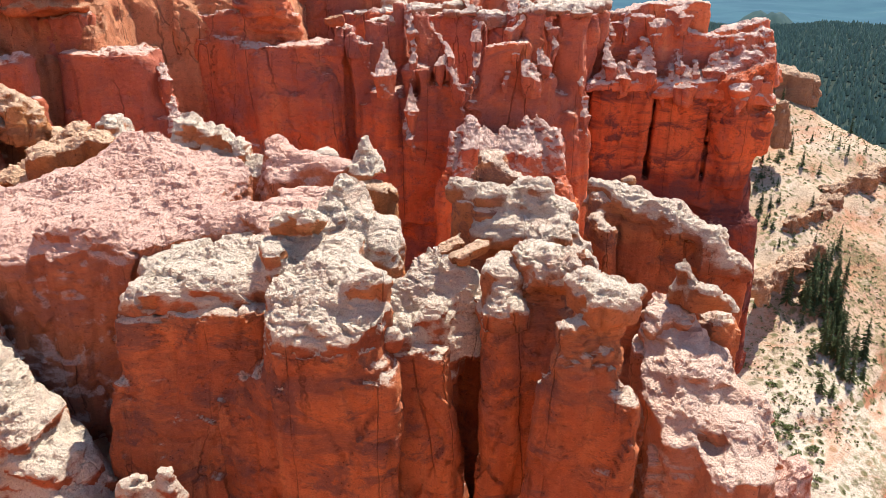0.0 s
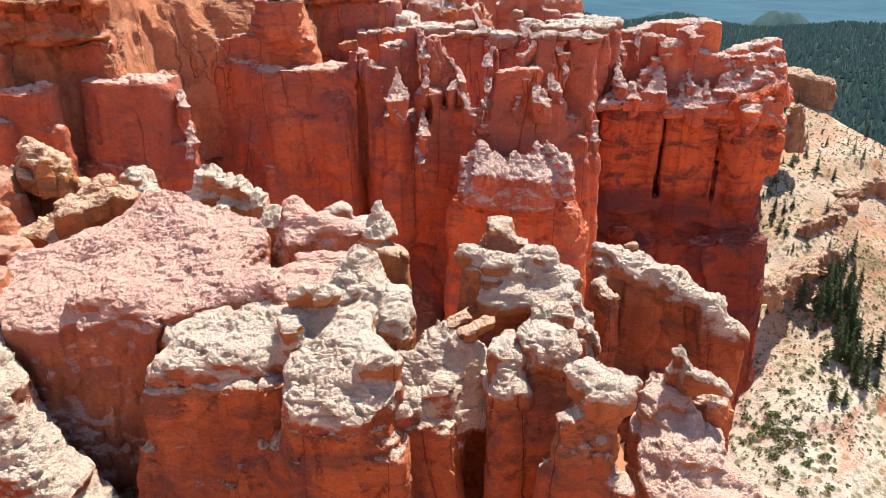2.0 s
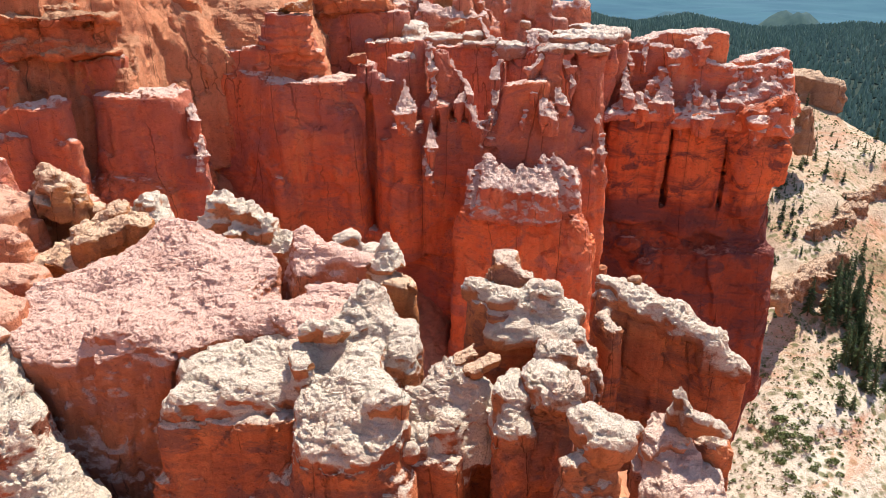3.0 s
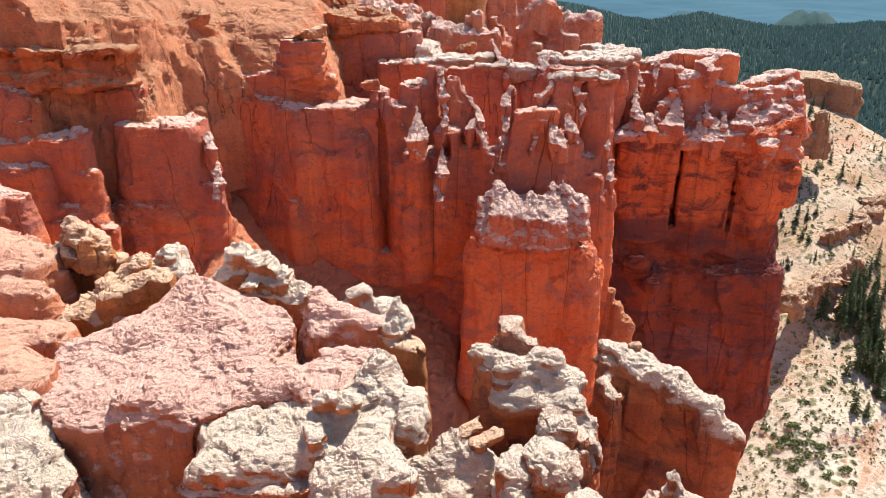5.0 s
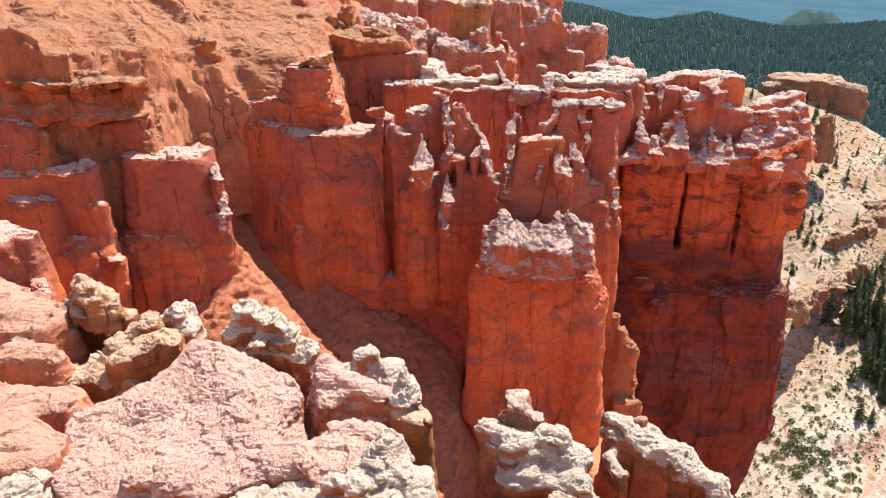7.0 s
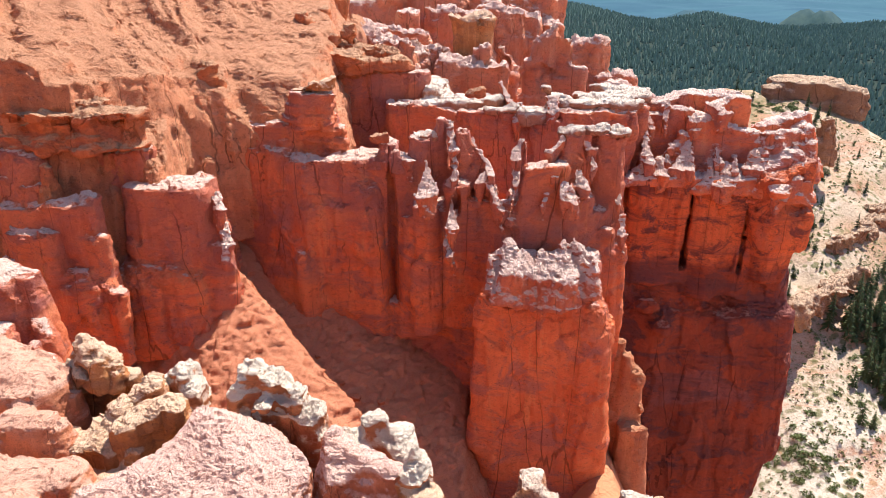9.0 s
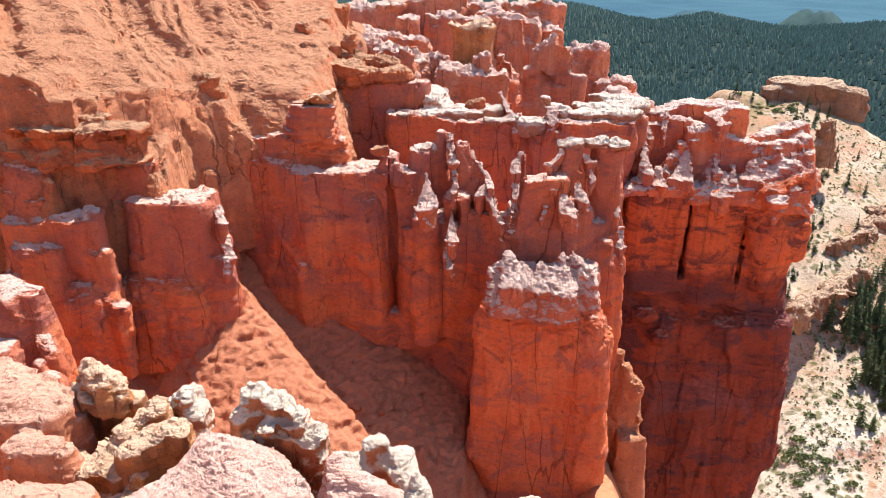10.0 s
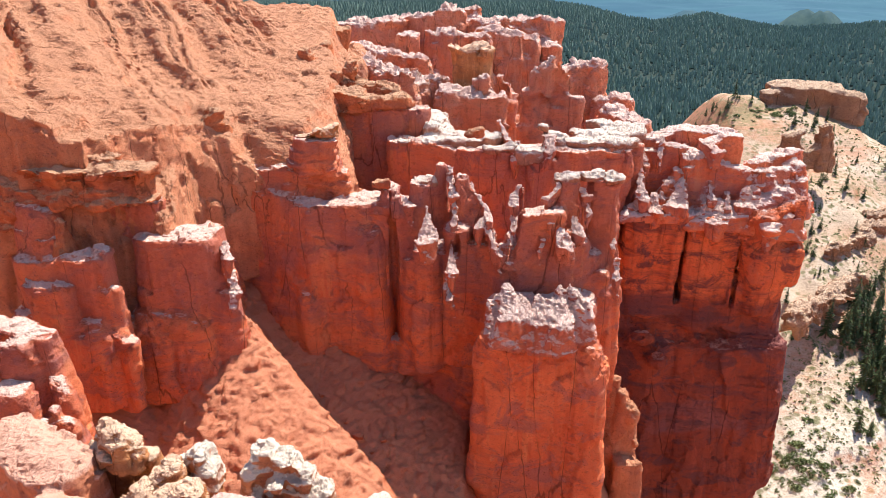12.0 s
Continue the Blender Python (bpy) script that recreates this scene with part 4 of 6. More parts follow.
piece("crest", [
    fin(-9.13, 50.00, 56.93, -5.67, 49.80, 57.04, 1.5, 28, 0.05, 0.1), fin(-6.58, 49.60, 53.93, 0.33, 49.20, 53.74, 1.4, 26, 0.05, 0.3), fin(-0.08, 48.60, 53.05, 7.80, 48.20, 53.81, 1.6, 26, 0.05, 0.3),
    col(-6.91, 49.70, 58.10, 0.8, 1.0, 12, 0, 0.03, 0.1, 3), col(-4.30, 49.90, 58.51, 0.9, 1.0, 12, 0, 0.04, 0.1, 3),
    col(-2.81, 50.40, 59.52, 0.4, 0.6, 12, 0, 0.06, 0.1), col(-6.19, 48.80, 57.24, 0.6, 0.6, 12, 0, 0.05, 0.2),
    col(-4.04, 47.60, 54.17, 1.1, 1.0, 10, 0, 0.04, 0.2), col(-1.69, 47.80, 55.54, 0.9, 0.9, 11, 0, 0.03, 0.2), col(-0.11, 47.80, 54.69, 1.0, 0.9, 10, 0, 0.05, 0.3), col(-5.35, 48.00, 53.19, 0.8, 0.8, 10, 0, 0.04, 0.3),
    col(-1.27, 49.40, 59.11, 0.55, 0.8, 12, 0, 0.06, 0.1, 3), fin(-0.50, 49.00, 57.99, 1.45, 46.60, 53.64, 0.3, 9, 0.12, 0.05),
    fin(2.61, 49.00, 58.46, 2.02, 47.00, 54.15, 0.25, 9, 0.12, 0.05), col(4.04, 47.20, 57.11, 1.5, 1.2, 12, 0, 0.03, 0.12, 4),
    col(6.09, 48.70, 58.96, 0.8, 1.0, 14, 0, 0.02, 0.08, 4), col(7.02, 48.00, 57.41, 0.5, 0.6, 10, 0, 0.1, 0.1),
    fin(5.27, 46.80, 55.79, 7.33, 47.00, 55.11, 0.6, 12, 0.06, 0.2), ball(6.12, 45.60, 54.51, 0.42, 1.0, 0.42, sign=-1),
    col(8.90, 49.40, 58.89, 1.2, 1.2, 20, 0, 0.02, 0.08, 4), fin(10.02, 48.60, 54.14, 10.17, 47.80, 51.31, 0.4, 16, 0.03, 0.2), col(8.69, 48.00, 52.56, 1.1, 1.4, 18, 0, 0.02, 0.2),
     col(5.46, 48.00, 58.14, 0.12, 0.2, 2.6, 0, 0.35, 0.1, 2),
    col(-0.37, 48.60, 57.68, 0.1, 0.2, 2.8, 0, 0.36, 0.1, 2), col(-6.16, 48.60, 57.60, 0.15, 0.2, 1.6, 0, 0.45, 0.1, 2), col(-7.87, 48.80, 57.21, 0.2, 0.2, 1.2, 0, 0.5, 0.1, 2), col(1.64, 47.00, 54.58, 0.3, 0.3, 1.6, 0, 0.5, 0.1, 2),
    fin(-6.82, 49.00, 58.12, -6.48, 47.60, 58.10, 0.14, 12, 0, 0.05, sign=-1, k=0.12), fin(2.32, 49.00, 59.51, 2.01, 46.00, 60.25, 0.3, 5, 0, 0.1, sign=-1),
    fin(-3.17, 49.40, 59.34, -3.05, 46.00, 60.20, 0.12, 5.5, 0, 0.1, sign=-1, k=0.1), fin(-1.93, 49.40, 59.36, -1.74, 46.00, 60.21, 0.12, 6, 0, 0.1, sign=-1, k=0.1),
    fin(7.31, 49.40, 59.46, 6.85, 46.00, 60.31, 0.1, 5, 0, 0.1, sign=-1, k=0.1),
], cliff, wall_rock, "row of pale-topped pinnacles", seed=61, k=0.4, **W)
CLIFF_RIDGES = (
    (-3.96, 47.00, 57.22, -3.82, 45.32, 55.44, 0.08, 0.80),
    (-2.39, 49.60, 59.64, -2.24, 47.92, 57.85, 0.15, 0.20),
    (-2.29, 48.30, 57.53, -2.19, 46.92, 56.05, 0.12, 0.20),
    (-2.25, 46.60, 54.66, -2.15, 45.12, 53.08, 0.10, 0.35),
    (-2.17, 45.60, 52.66, -1.95, 44.36, 51.34, 0.10, 0.18),
    (-0.67, 48.90, 58.23, 0.34, 47.10, 56.33, 0.15, 0.25),
    (0.35, 47.20, 56.29, 1.32, 45.36, 54.34, 0.15, 0.20),
    (-0.06, 47.40, 56.48, -0.37, 46.84, 55.89, 0.20, 0.30),
    (2.55, 48.80, 58.55, 2.34, 47.68, 57.36, 0.08, 0.25),
    (2.28, 47.80, 57.06, 1.99, 45.80, 54.95, 0.08, 0.12),
    (1.80, 46.90, 54.53, 2.00, 46.06, 53.65, 0.30, 0.35),
    (5.17, 47.60, 58.87, 4.55, 46.82, 58.06, 0.20, 0.20),
    (4.83, 46.00, 57.17, 4.97, 45.50, 56.64, 0.20, 0.25),
    (5.31, 45.60, 56.24, 5.66, 44.84, 55.45, 0.25, 0.50),
    (6.58, 46.20, 56.97, 6.68, 45.32, 56.04, 0.12, 0.35),
    (7.50, 47.00, 57.64, 7.54, 46.40, 57.00, 0.10, 0.18),
    (4.17, 45.40, 55.55, 4.00, 45.04, 55.18, 0.20, 0.25),
    (9.39, 47.20, 55.16, 9.58, 46.60, 54.53, 0.12, 0.18),
    (9.77, 46.40, 53.75, 9.68, 45.40, 52.69, 0.15, 0.25),
    (7.02, 48.00, 58.58, 7.23, 47.60, 58.16, 0.15, 0.20),
    (-5.82, 48.20, 57.51, -5.13, 47.82, 57.12, 0.25, 0.35),
    (-14.19, 49.60, 57.42, -13.06, 48.00, 55.73, 0.20, 0.12),
)
ridges(CLIFF_RIDGES, cliff, 300)
for at in ((7.95, 49.20, 59.19), (9.34, 49.00, 59.09), (6.07, 48.60, 59.03), (-4.29, 49.80, 58.58)):
    piece("caprock", [col(*at, 0.75, 0.8, 0.5, 20, -0.1, 0.06, 3.5), col(at[0] + 0.3, at[1], at[2] + 0.2, 0.45, 0.5, 0.5, 0, 0, 0.06, 3)], cliff, cap_rock, "flat white caprock", seed=64, **{**W, "voxel": 0.11, "warp": 0.2})
LUMP_RIDGES = (
    (1.66, 43.60, 52.96, 1.77, 42.16, 51.45, 0.35, 0.90),
    (3.59, 43.50, 52.37, 3.76, 42.30, 51.09, 0.30, 0.90),
    (5.00, 43.60, 52.78, 5.24, 42.08, 51.15, 0.30, 0.90),
    (5.79, 43.60, 52.97, 7.04, 42.48, 51.80, 0.20, 0.40),
    (1.39, 43.40, 52.71, 0.40, 42.66, 51.93, 0.30, 0.20),
    (2.64, 43.40, 52.23, 2.81, 42.40, 51.19, 0.30, 0.60),
    (4.35, 43.30, 52.31, 4.50, 42.20, 51.16, 0.30, 0.60),
)
piece("lump", [q for x0, y0, z0, x1, y1, z1, w0, w1 in LUMP_RIDGES for q in (fin(x0, y0, z0, x1, y1, z1, w0, 2.4, 0.2, 0.25, w1=w1), ball(x1, y1 + 0.2, z1 - 0.2, w1, 0.7, 0.5))],
      cliff, rubble_rock, "crumbling pink lump", seed=65, k=0.3, voxel=0.085, warp=0.5, grain=0.06, strata=0.04, flute=0.15, size=1.2, rubble=0.08, wall=0.06, unit=0.26)
piece("buttress", [
    fin(1.35, 43.40, 49.96, 6.61, 43.40, 49.92, 1.5, 23, 0.035, 1.2, soft=0.9), fin(2.79, 45.60, 51.23, 6.01, 45.60, 51.30, 2.0, 15, 0.03, 0.3), fin(6.33, 43.80, 49.09, 7.95, 43.20, 47.22, 0.9, 13, 0.05, 0.3),
    col(7.38, 42.60, 48.44, 0.5, 0.5, 11, 0, 0.08, 0.2), col(7.38, 42.40, 45.41, 0.7, 0.6, 9, 0, 0.08, 0.2), fin(0.20, 42.80, 48.57, 0.03, 42.50, 47.39, 0.35, 10, 0.05, 0.2),
], cliff, wall_rock, seed=66, k=0.8, **W)
rock("rock_stub", "orange stepped rock stub at the foot of the cliff", "rock outcrop", [
    col(10.55, 47.50, 43.53, 0.5, 0.6, 10, 0, 0.1, 0.1), fin(11.28, 47.00, 42.60, 11.78, 46.80, 41.46, 0.8, 10, 0.06, 0.2), ball(12.01, 46.40, 40.45, 0.8, 0.8, 1.0),
    col(11.87, 45.40, 37.49, 1.3, 0.9, 8, 0, 0.02, 0.2, 3), ball(12.50, 46.00, 38.12, 0.5, 0.5, 0.6),
], material=slope_rock, seed=67, **W)
for at in ((-7.50, 48.60, 58.39), (-0.81, 58.80, 60.18)):
    rock("boulder", "dark brown boulder resting on a pale cap", "boulder", [ball(*at, 0.62, 0.5, 0.36, 20, p=3), ball(at[0] + 0.55, at[1], at[2] + 0.1, 0.3, 0.35, 0.4, p=3)], 0.08, ledge_rock, "perched boulders",
         warp=0.15, grain=0.06, strata=0.06, flute=0.03, size=0.8, rubble=0.05, wall=0.05)
upper = thing("rock_wall", "upper red limestone cliff with flat white caps", "cliff", (2, 62, 30))
piece("panel", [
    fin(-7.05, 63.50, 58.73, 1.31, 60.80, 58.49, 1.6, 9, 0.04, 0.1), fin(1.31, 60.80, 58.49, 13.04, 62.50, 58.86, 1.5, 9, 0.04, 0.1),
    fin(7.19, 60.00, 58.72, 12.07, 60.00, 58.77, 0.8, 9, 0.03, 0.1), col(5.26, 60.00, 58.05, 1.6, 1.2, 9, 0, 0.04, 0.3),
], upper, wall_rock, seed=21, **W)
for k_, prims in enumerate(([fin(-6.73, 63.00, 58.99, 0.29, 62.00, 59.46, 1.4, 0.9, 0.0, 0.1), col(-4.69, 68.00, 60.35, 1.0, 4.0, 4, 0, 0.3, 0.2), fin(0.53, 59.60, 59.04, 2.50, 60.00, 59.18, 0.8, 0.6, 0.1, 0.1)],
                           [col(6.54, 61.50, 59.92, 1.3, 1.2, 1.6, 0, 0.1, 0.3), ball(5.28, 61.50, 60.21, 0.6, 0.6, 0.5), col(4.23, 60.00, 59.05, 1.8, 1.0, 1.6, 0, 0.15, 0.3)],
                           [fin(7.99, 60.80, 59.36, 12.73, 61.20, 59.43, 1.1, 0.6, 0.0, 0.1), fin(9.59, 63.50, 59.66, 13.26, 64.00, 59.70, 1.5, 0.7, 0.0, 0.1), fin(11.42, 67.00, 59.93, 13.86, 67.00, 59.68, 1.5, 0.7, 0.0, 0.1)])):
    piece("caprock", prims, upper, cap_rock, "flat white caprock", seed=70 + k_, **W)
UPPER_RIDGES = (
    (3.33, 59.80, 59.13, 2.93, 58.68, 57.93, 0.25, 0.20),
    (1.27, 62.00, 60.64, 2.28, 60.80, 59.36, 0.12, 0.20),
    (5.87, 59.60, 59.79, 5.50, 58.66, 58.80, 0.40, 0.50),
)
ridges(UPPER_RIDGES, upper, 390)
tower = thing("rock_tower", "massive deep red limestone tower with crumbling pale crown", "rock tower", (19, 60, 8))
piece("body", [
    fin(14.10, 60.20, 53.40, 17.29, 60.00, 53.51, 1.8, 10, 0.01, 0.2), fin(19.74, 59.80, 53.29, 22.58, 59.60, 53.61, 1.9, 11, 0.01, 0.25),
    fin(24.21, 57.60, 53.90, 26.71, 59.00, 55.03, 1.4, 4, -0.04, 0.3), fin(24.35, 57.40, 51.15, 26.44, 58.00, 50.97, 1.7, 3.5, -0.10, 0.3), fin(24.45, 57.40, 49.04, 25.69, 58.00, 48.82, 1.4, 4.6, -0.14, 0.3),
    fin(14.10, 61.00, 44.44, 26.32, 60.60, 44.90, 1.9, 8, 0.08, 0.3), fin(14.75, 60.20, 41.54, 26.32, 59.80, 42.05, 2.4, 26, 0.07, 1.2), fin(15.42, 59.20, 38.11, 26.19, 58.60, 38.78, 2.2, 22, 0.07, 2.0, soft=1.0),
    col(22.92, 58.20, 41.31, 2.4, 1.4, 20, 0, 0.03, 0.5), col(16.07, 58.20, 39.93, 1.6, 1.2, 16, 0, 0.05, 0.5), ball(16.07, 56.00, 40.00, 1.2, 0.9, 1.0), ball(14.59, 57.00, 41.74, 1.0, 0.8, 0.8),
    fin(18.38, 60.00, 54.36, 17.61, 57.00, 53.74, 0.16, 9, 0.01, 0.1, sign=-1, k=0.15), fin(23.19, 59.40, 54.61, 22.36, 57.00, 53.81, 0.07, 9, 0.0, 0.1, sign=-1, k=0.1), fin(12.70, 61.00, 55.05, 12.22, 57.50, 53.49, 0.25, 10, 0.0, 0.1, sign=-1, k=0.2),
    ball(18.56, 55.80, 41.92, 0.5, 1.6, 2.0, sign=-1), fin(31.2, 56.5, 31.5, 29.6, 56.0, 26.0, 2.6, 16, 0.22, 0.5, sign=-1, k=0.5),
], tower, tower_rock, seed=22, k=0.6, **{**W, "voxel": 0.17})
piece("crown", [
    fin(13.51, 59.80, 53.51, 17.68, 59.60, 53.53, 1.5, 1.2, 0.25, 0.2), col(14.34, 61.60, 56.59, 0.25, 0.4, 3.6, 0, 0.14, 0.1), col(17.55, 61.40, 56.57, 0.3, 0.4, 3.4, 0, 0.36, 0.1, 2), col(15.91, 60.40, 54.74, 0.12, 0.2, 1.6, 0, 0.4, 0.1, 2),
    fin(14.21, 64.00, 57.92, 18.69, 63.50, 58.08, 1.0, 9, 0.05, 0.1), col(16.61, 61.20, 55.57, 0.15, 0.3, 2.4, 0, 0.4, 0.1, 2),
], tower, crown_rock, "pale rubble crown", seed=74, **W)
piece("crown", [
    fin(19.38, 59.40, 53.25, 23.17, 59.20, 53.64, 1.5, 1.2, 0.25, 0.2), col(20.25, 60.80, 55.83, 0.1, 0.2, 2.8, 0, 0.36, 0.1, 2), col(23.51, 60.60, 56.23, 0.2, 0.3, 3.0, 0, 0.4, 0.1, 2), col(21.85, 60.20, 54.98, 0.1, 0.15, 2.0, 0, 0.4, 0.1, 2),
    col(20.98, 59.60, 54.52, 0.2, 0.3, 1.6, 0, 0.5, 0.1, 2), fin(18.77, 62.00, 58.10, 23.00, 61.60, 57.10, 1.1, 8, 0.06, 0.2),
], tower, crown_rock, "pale rubble crown", seed=75, **W)
piece("crown", [
    fin(24.35, 60.50, 56.88, 27.84, 61.50, 57.28, 0.7, 4, 0.3, 0.1), fin(23.96, 58.60, 54.86, 26.34, 59.00, 55.78, 0.5, 3.4, 0.4, 0.1), fin(24.76, 62.50, 57.43, 27.95, 63.40, 58.40, 1.0, 8, 0.1, 0.2), col(28.03, 60.60, 56.29, 0.4, 0.5, 3.5, 0, 0.25, 0.1),
    col(25.16, 59.40, 56.66, 0.2, 0.3, 3.5, 0, 0.35, 0.1, 2), col(23.97, 59.00, 55.75, 0.15, 0.2, 3, 0, 0.35, 0.1, 2), ball(24.24, 56.00, 52.77, 1.0, 0.8, 0.6),
], tower, crown_rock, "pale rubble crown", seed=76, **W)
CROWN_RIDGES = (
    (14.03, 60.60, 56.94, 14.00, 58.54, 54.73, 0.25, 0.35),
    (13.79, 59.60, 54.31, 13.43, 59.06, 53.74, 0.30, 0.40),
    (15.31, 59.60, 54.80, 15.10, 58.64, 53.79, 0.30, 0.90),
    (17.65, 60.60, 56.36, 16.98, 58.60, 54.25, 0.10, 0.75),
    (19.99, 60.00, 55.94, 19.90, 58.86, 54.72, 0.08, 0.30),
    (20.14, 59.00, 54.68, 20.09, 57.58, 53.18, 0.40, 1.00),
    (21.33, 59.20, 54.90, 21.00, 58.40, 54.06, 0.15, 0.35),
    (23.43, 60.00, 56.28, 22.79, 58.18, 54.36, 0.10, 0.80),
    (24.67, 60.00, 57.01, 23.95, 58.86, 55.79, 0.30, 0.30),
    (26.06, 59.60, 56.32, 25.46, 57.30, 53.86, 0.15, 0.60),
    (27.13, 60.80, 57.44, 27.78, 59.06, 55.58, 0.25, 0.35),
    (24.46, 57.00, 53.54, 24.38, 55.78, 52.25, 0.60, 0.30),
    (23.91, 58.60, 55.16, 24.14, 57.64, 54.14, 0.30, 0.50),
    (14.39, 62.40, 58.27, 14.47, 61.28, 57.08, 0.20, 0.30),
    (16.24, 62.40, 58.81, 15.92, 61.44, 57.78, 0.12, 0.20),
    (18.62, 62.20, 58.56, 18.01, 60.78, 57.04, 0.12, 0.35),
    (19.91, 61.20, 59.19, 20.20, 60.58, 58.53, 0.40, 0.50),
    (18.98, 58.80, 54.21, 18.69, 57.60, 52.95, 0.12, 0.35),
)
ridges(CROWN_RIDGES, tower, 360, "crumbling white rubble cone")
piece("caprock", [
    fin(16.39, 66.00, 58.81, 18.69, 67.00, 59.51, 1.1, 4, 0.03, 0.1), fin(18.93, 66.00, 59.69, 22.63, 64.50, 59.48, 1.0, 5, 0.03, 0.1), col(20.94, 63.00, 59.09, 1.2, 1.0, 6, 0, 0.04, 0.15), col(22.42, 62.40, 59.48, 0.9, 0.8, 7, 0, 0.02, 0.1, 3), fin(16.97, 64.00, 58.58, 18.24, 63.00, 58.54, 0.8, 5, 0.04, 0.1),
], tower, crown_rock, "flat white caprock", seed=77, **W)

# ---- far pinnacles ----
FAR = {**W, "voxel": 0.36, "size": 2.6, "grain": 0.25, "rubble": 0.3, "wall": 0.26, "unit": 1.1, "flute": 0.4}
far = thing("rock_fin", "salmon-pink limestone fin with notched crest", "rock fin", (1, 82, 30))
piece("fin", [fin(-4.49, 80.00, 61.58, 1.66, 80.00, 60.66, 1.1, 22, 0.06, 0.3), col(0.01, 81.00, 62.74, 1.0, 0.9, 12, 0, 0.05, 0.3), fin(1.69, 79.50, 59.14, 3.03, 79.00, 57.30, 0.6, 16, 0.1, 0.2)], far, salmon_rock, seed=24, **FAR)
piece("caprock", [fin(-3.14, 83.50, 65.68, -0.37, 83.50, 65.81, 1.3, 1.6, 0.0, 0.3), fin(-2.87, 83.50, 64.40, -0.48, 83.50, 64.41, 1.3, 8, 0.0, 0.2)], far, ochre_rock, "brown overhanging caprock", seed=80, **FAR)
rock("hoodoo", "slim salmon-pink limestone pinnacle", "hoodoo", [col(2.68, 88.00, 63.01, 0.4, 0.5, 6, 0, 0.15, 0.1), col(2.88, 88.00, 61.30, 1.3, 1.0, 18, 0, 0.04, 0.3)], material=salmon_rock, seed=81, **FAR)
rock("rock_fin", "salmon-pink limestone fin with jagged top", "rock fin", [
    fin(6.80, 82.00, 64.06, 9.45, 82.00, 62.99, 0.9, 20, 0.08, 0.2), fin(5.66, 82.00, 60.73, 11.26, 82.00, 60.11, 1.0, 18, 0.06, 0.2), col(7.76, 82.00, 64.25, 0.7, 0.7, 10, 0, 0.1, 0.2), col(11.39, 81.50, 60.18, 0.5, 0.6, 10, 0, 0.05, 0.2),
], material=salmon_rock, seed=82, **FAR)
rock("rock_fin", "red pinnacled fin ending in a sharp spire", "rock fin", [
    col(14.09, 108.00, 63.33, 0.3, 0.4, 4, 0, 0.35, 0.1), fin(12.95, 108.00, 61.35, 17.22, 108.00, 61.12, 1.6, 16, 0.05, 0.3), col(17.15, 108.00, 61.94, 1.0, 1.0, 16, 0, 0.08, 0.3), col(15.46, 108.00, 61.94, 0.7, 1.0, 10, 0, 0.1, 0.2),
    fin(18.12, 104.00, 57.46, 21.05, 104.00, 57.06, 1.6, 24, 0.1, 0.3), fin(17.96, 98.00, 56.72, 20.63, 92.00, 56.18, 1.8, 20, 0.15, 0.3),
], material=salmon_rock, seed=83, **FAR)
mesa = thing("rock_wall", "distant pink limestone wall of crowded pinnacles", "cliff", (-5, 120, 30))
for k_, prims in enumerate((
        [fin(-23.73, 120.00, 66.72, -14.38, 118.00, 67.68, 2.5, 18, 0.08, 0.3), fin(-20.96, 112.00, 64.06, -14.42, 110.00, 63.37, 2.0, 16, 0.15, 0.3), col(-21.28, 120.00, 67.80, 1.5, 1.5, 10, 0, 0.1, 0.3), col(-16.86, 119.00, 67.65, 1.3, 1.5, 10, 0, 0.1, 0.3)],
        [fin(-14.13, 120.00, 68.06, -5.17, 120.00, 69.21, 2.5, 18, 0.06, 0.3), col(-11.94, 112.00, 65.36, 1.8, 1.8, 20, 0, 0.1, 0.3), col(-6.06, 119.00, 69.58, 1.4, 1.5, 12, 0, 0.08, 0.3), fin(-12.82, 104.00, 63.57, -9.40, 103.00, 63.11, 1.6, 26, 0.1, 0.3)],
        [fin(-5.25, 122.00, 68.46, 0.48, 120.00, 67.17, 2.2, 18, 0.06, 0.3), col(-3.35, 122.00, 69.17, 1.2, 1.4, 12, 0, 0.08, 0.3), fin(-7.55, 113.00, 66.33, -0.41, 112.00, 65.37, 1.8, 16, 0.08, 0.3), col(-1.44, 121.00, 69.37, 0.8, 1.0, 10, 0, 0.1, 0.3)],
        [fin(1.44, 122.00, 67.37, 10.92, 122.00, 67.56, 2.4, 18, 0.04, 0.2), fin(1.38, 115.00, 66.07, 4.99, 115.00, 65.64, 2.0, 16, 0.04, 0.3), col(10.75, 118.00, 63.72, 1.6, 2.0, 30, 0, 0.04, 0.3), col(7.32, 116.00, 65.16, 1.5, 1.6, 30, 0, 0.04, 0.3)])):
    piece("panel", prims, mesa, salmon_rock, seed=84 + k_, **FAR)

# ---- ledges, chutes and buttresses on the left ----
turret = thing("rock_turret", "layered dark red turret with pale tilted cap", "hoodoo", (-13, 51, 56))
piece("shaft", [
    col(-12.39, 50.80, 61.35, 1.45, 1.2, 2.0, 15, 0.0, 0.15, 4), col(-12.44, 50.80, 60.53, 1.6, 1.3, 0.5, 20, 0.0, 0.1, 4), col(-12.58, 50.90, 60.08, 1.4, 1.2, 1.4, 10, 0.1, 0.1, 4), col(-12.56, 50.70, 59.69, 1.8, 1.3, 0.4, 10, 0.0, 0.1, 4), fin(-14.27, 51.20, 58.85, -11.38, 51.00, 58.84, 1.0, 4, 0.06, 0.1),
], turret, wall_rock, seed=90, **{**W, "strata": 0.2, "voxel": 0.1, "size": 1.1, "flute": 0.1})
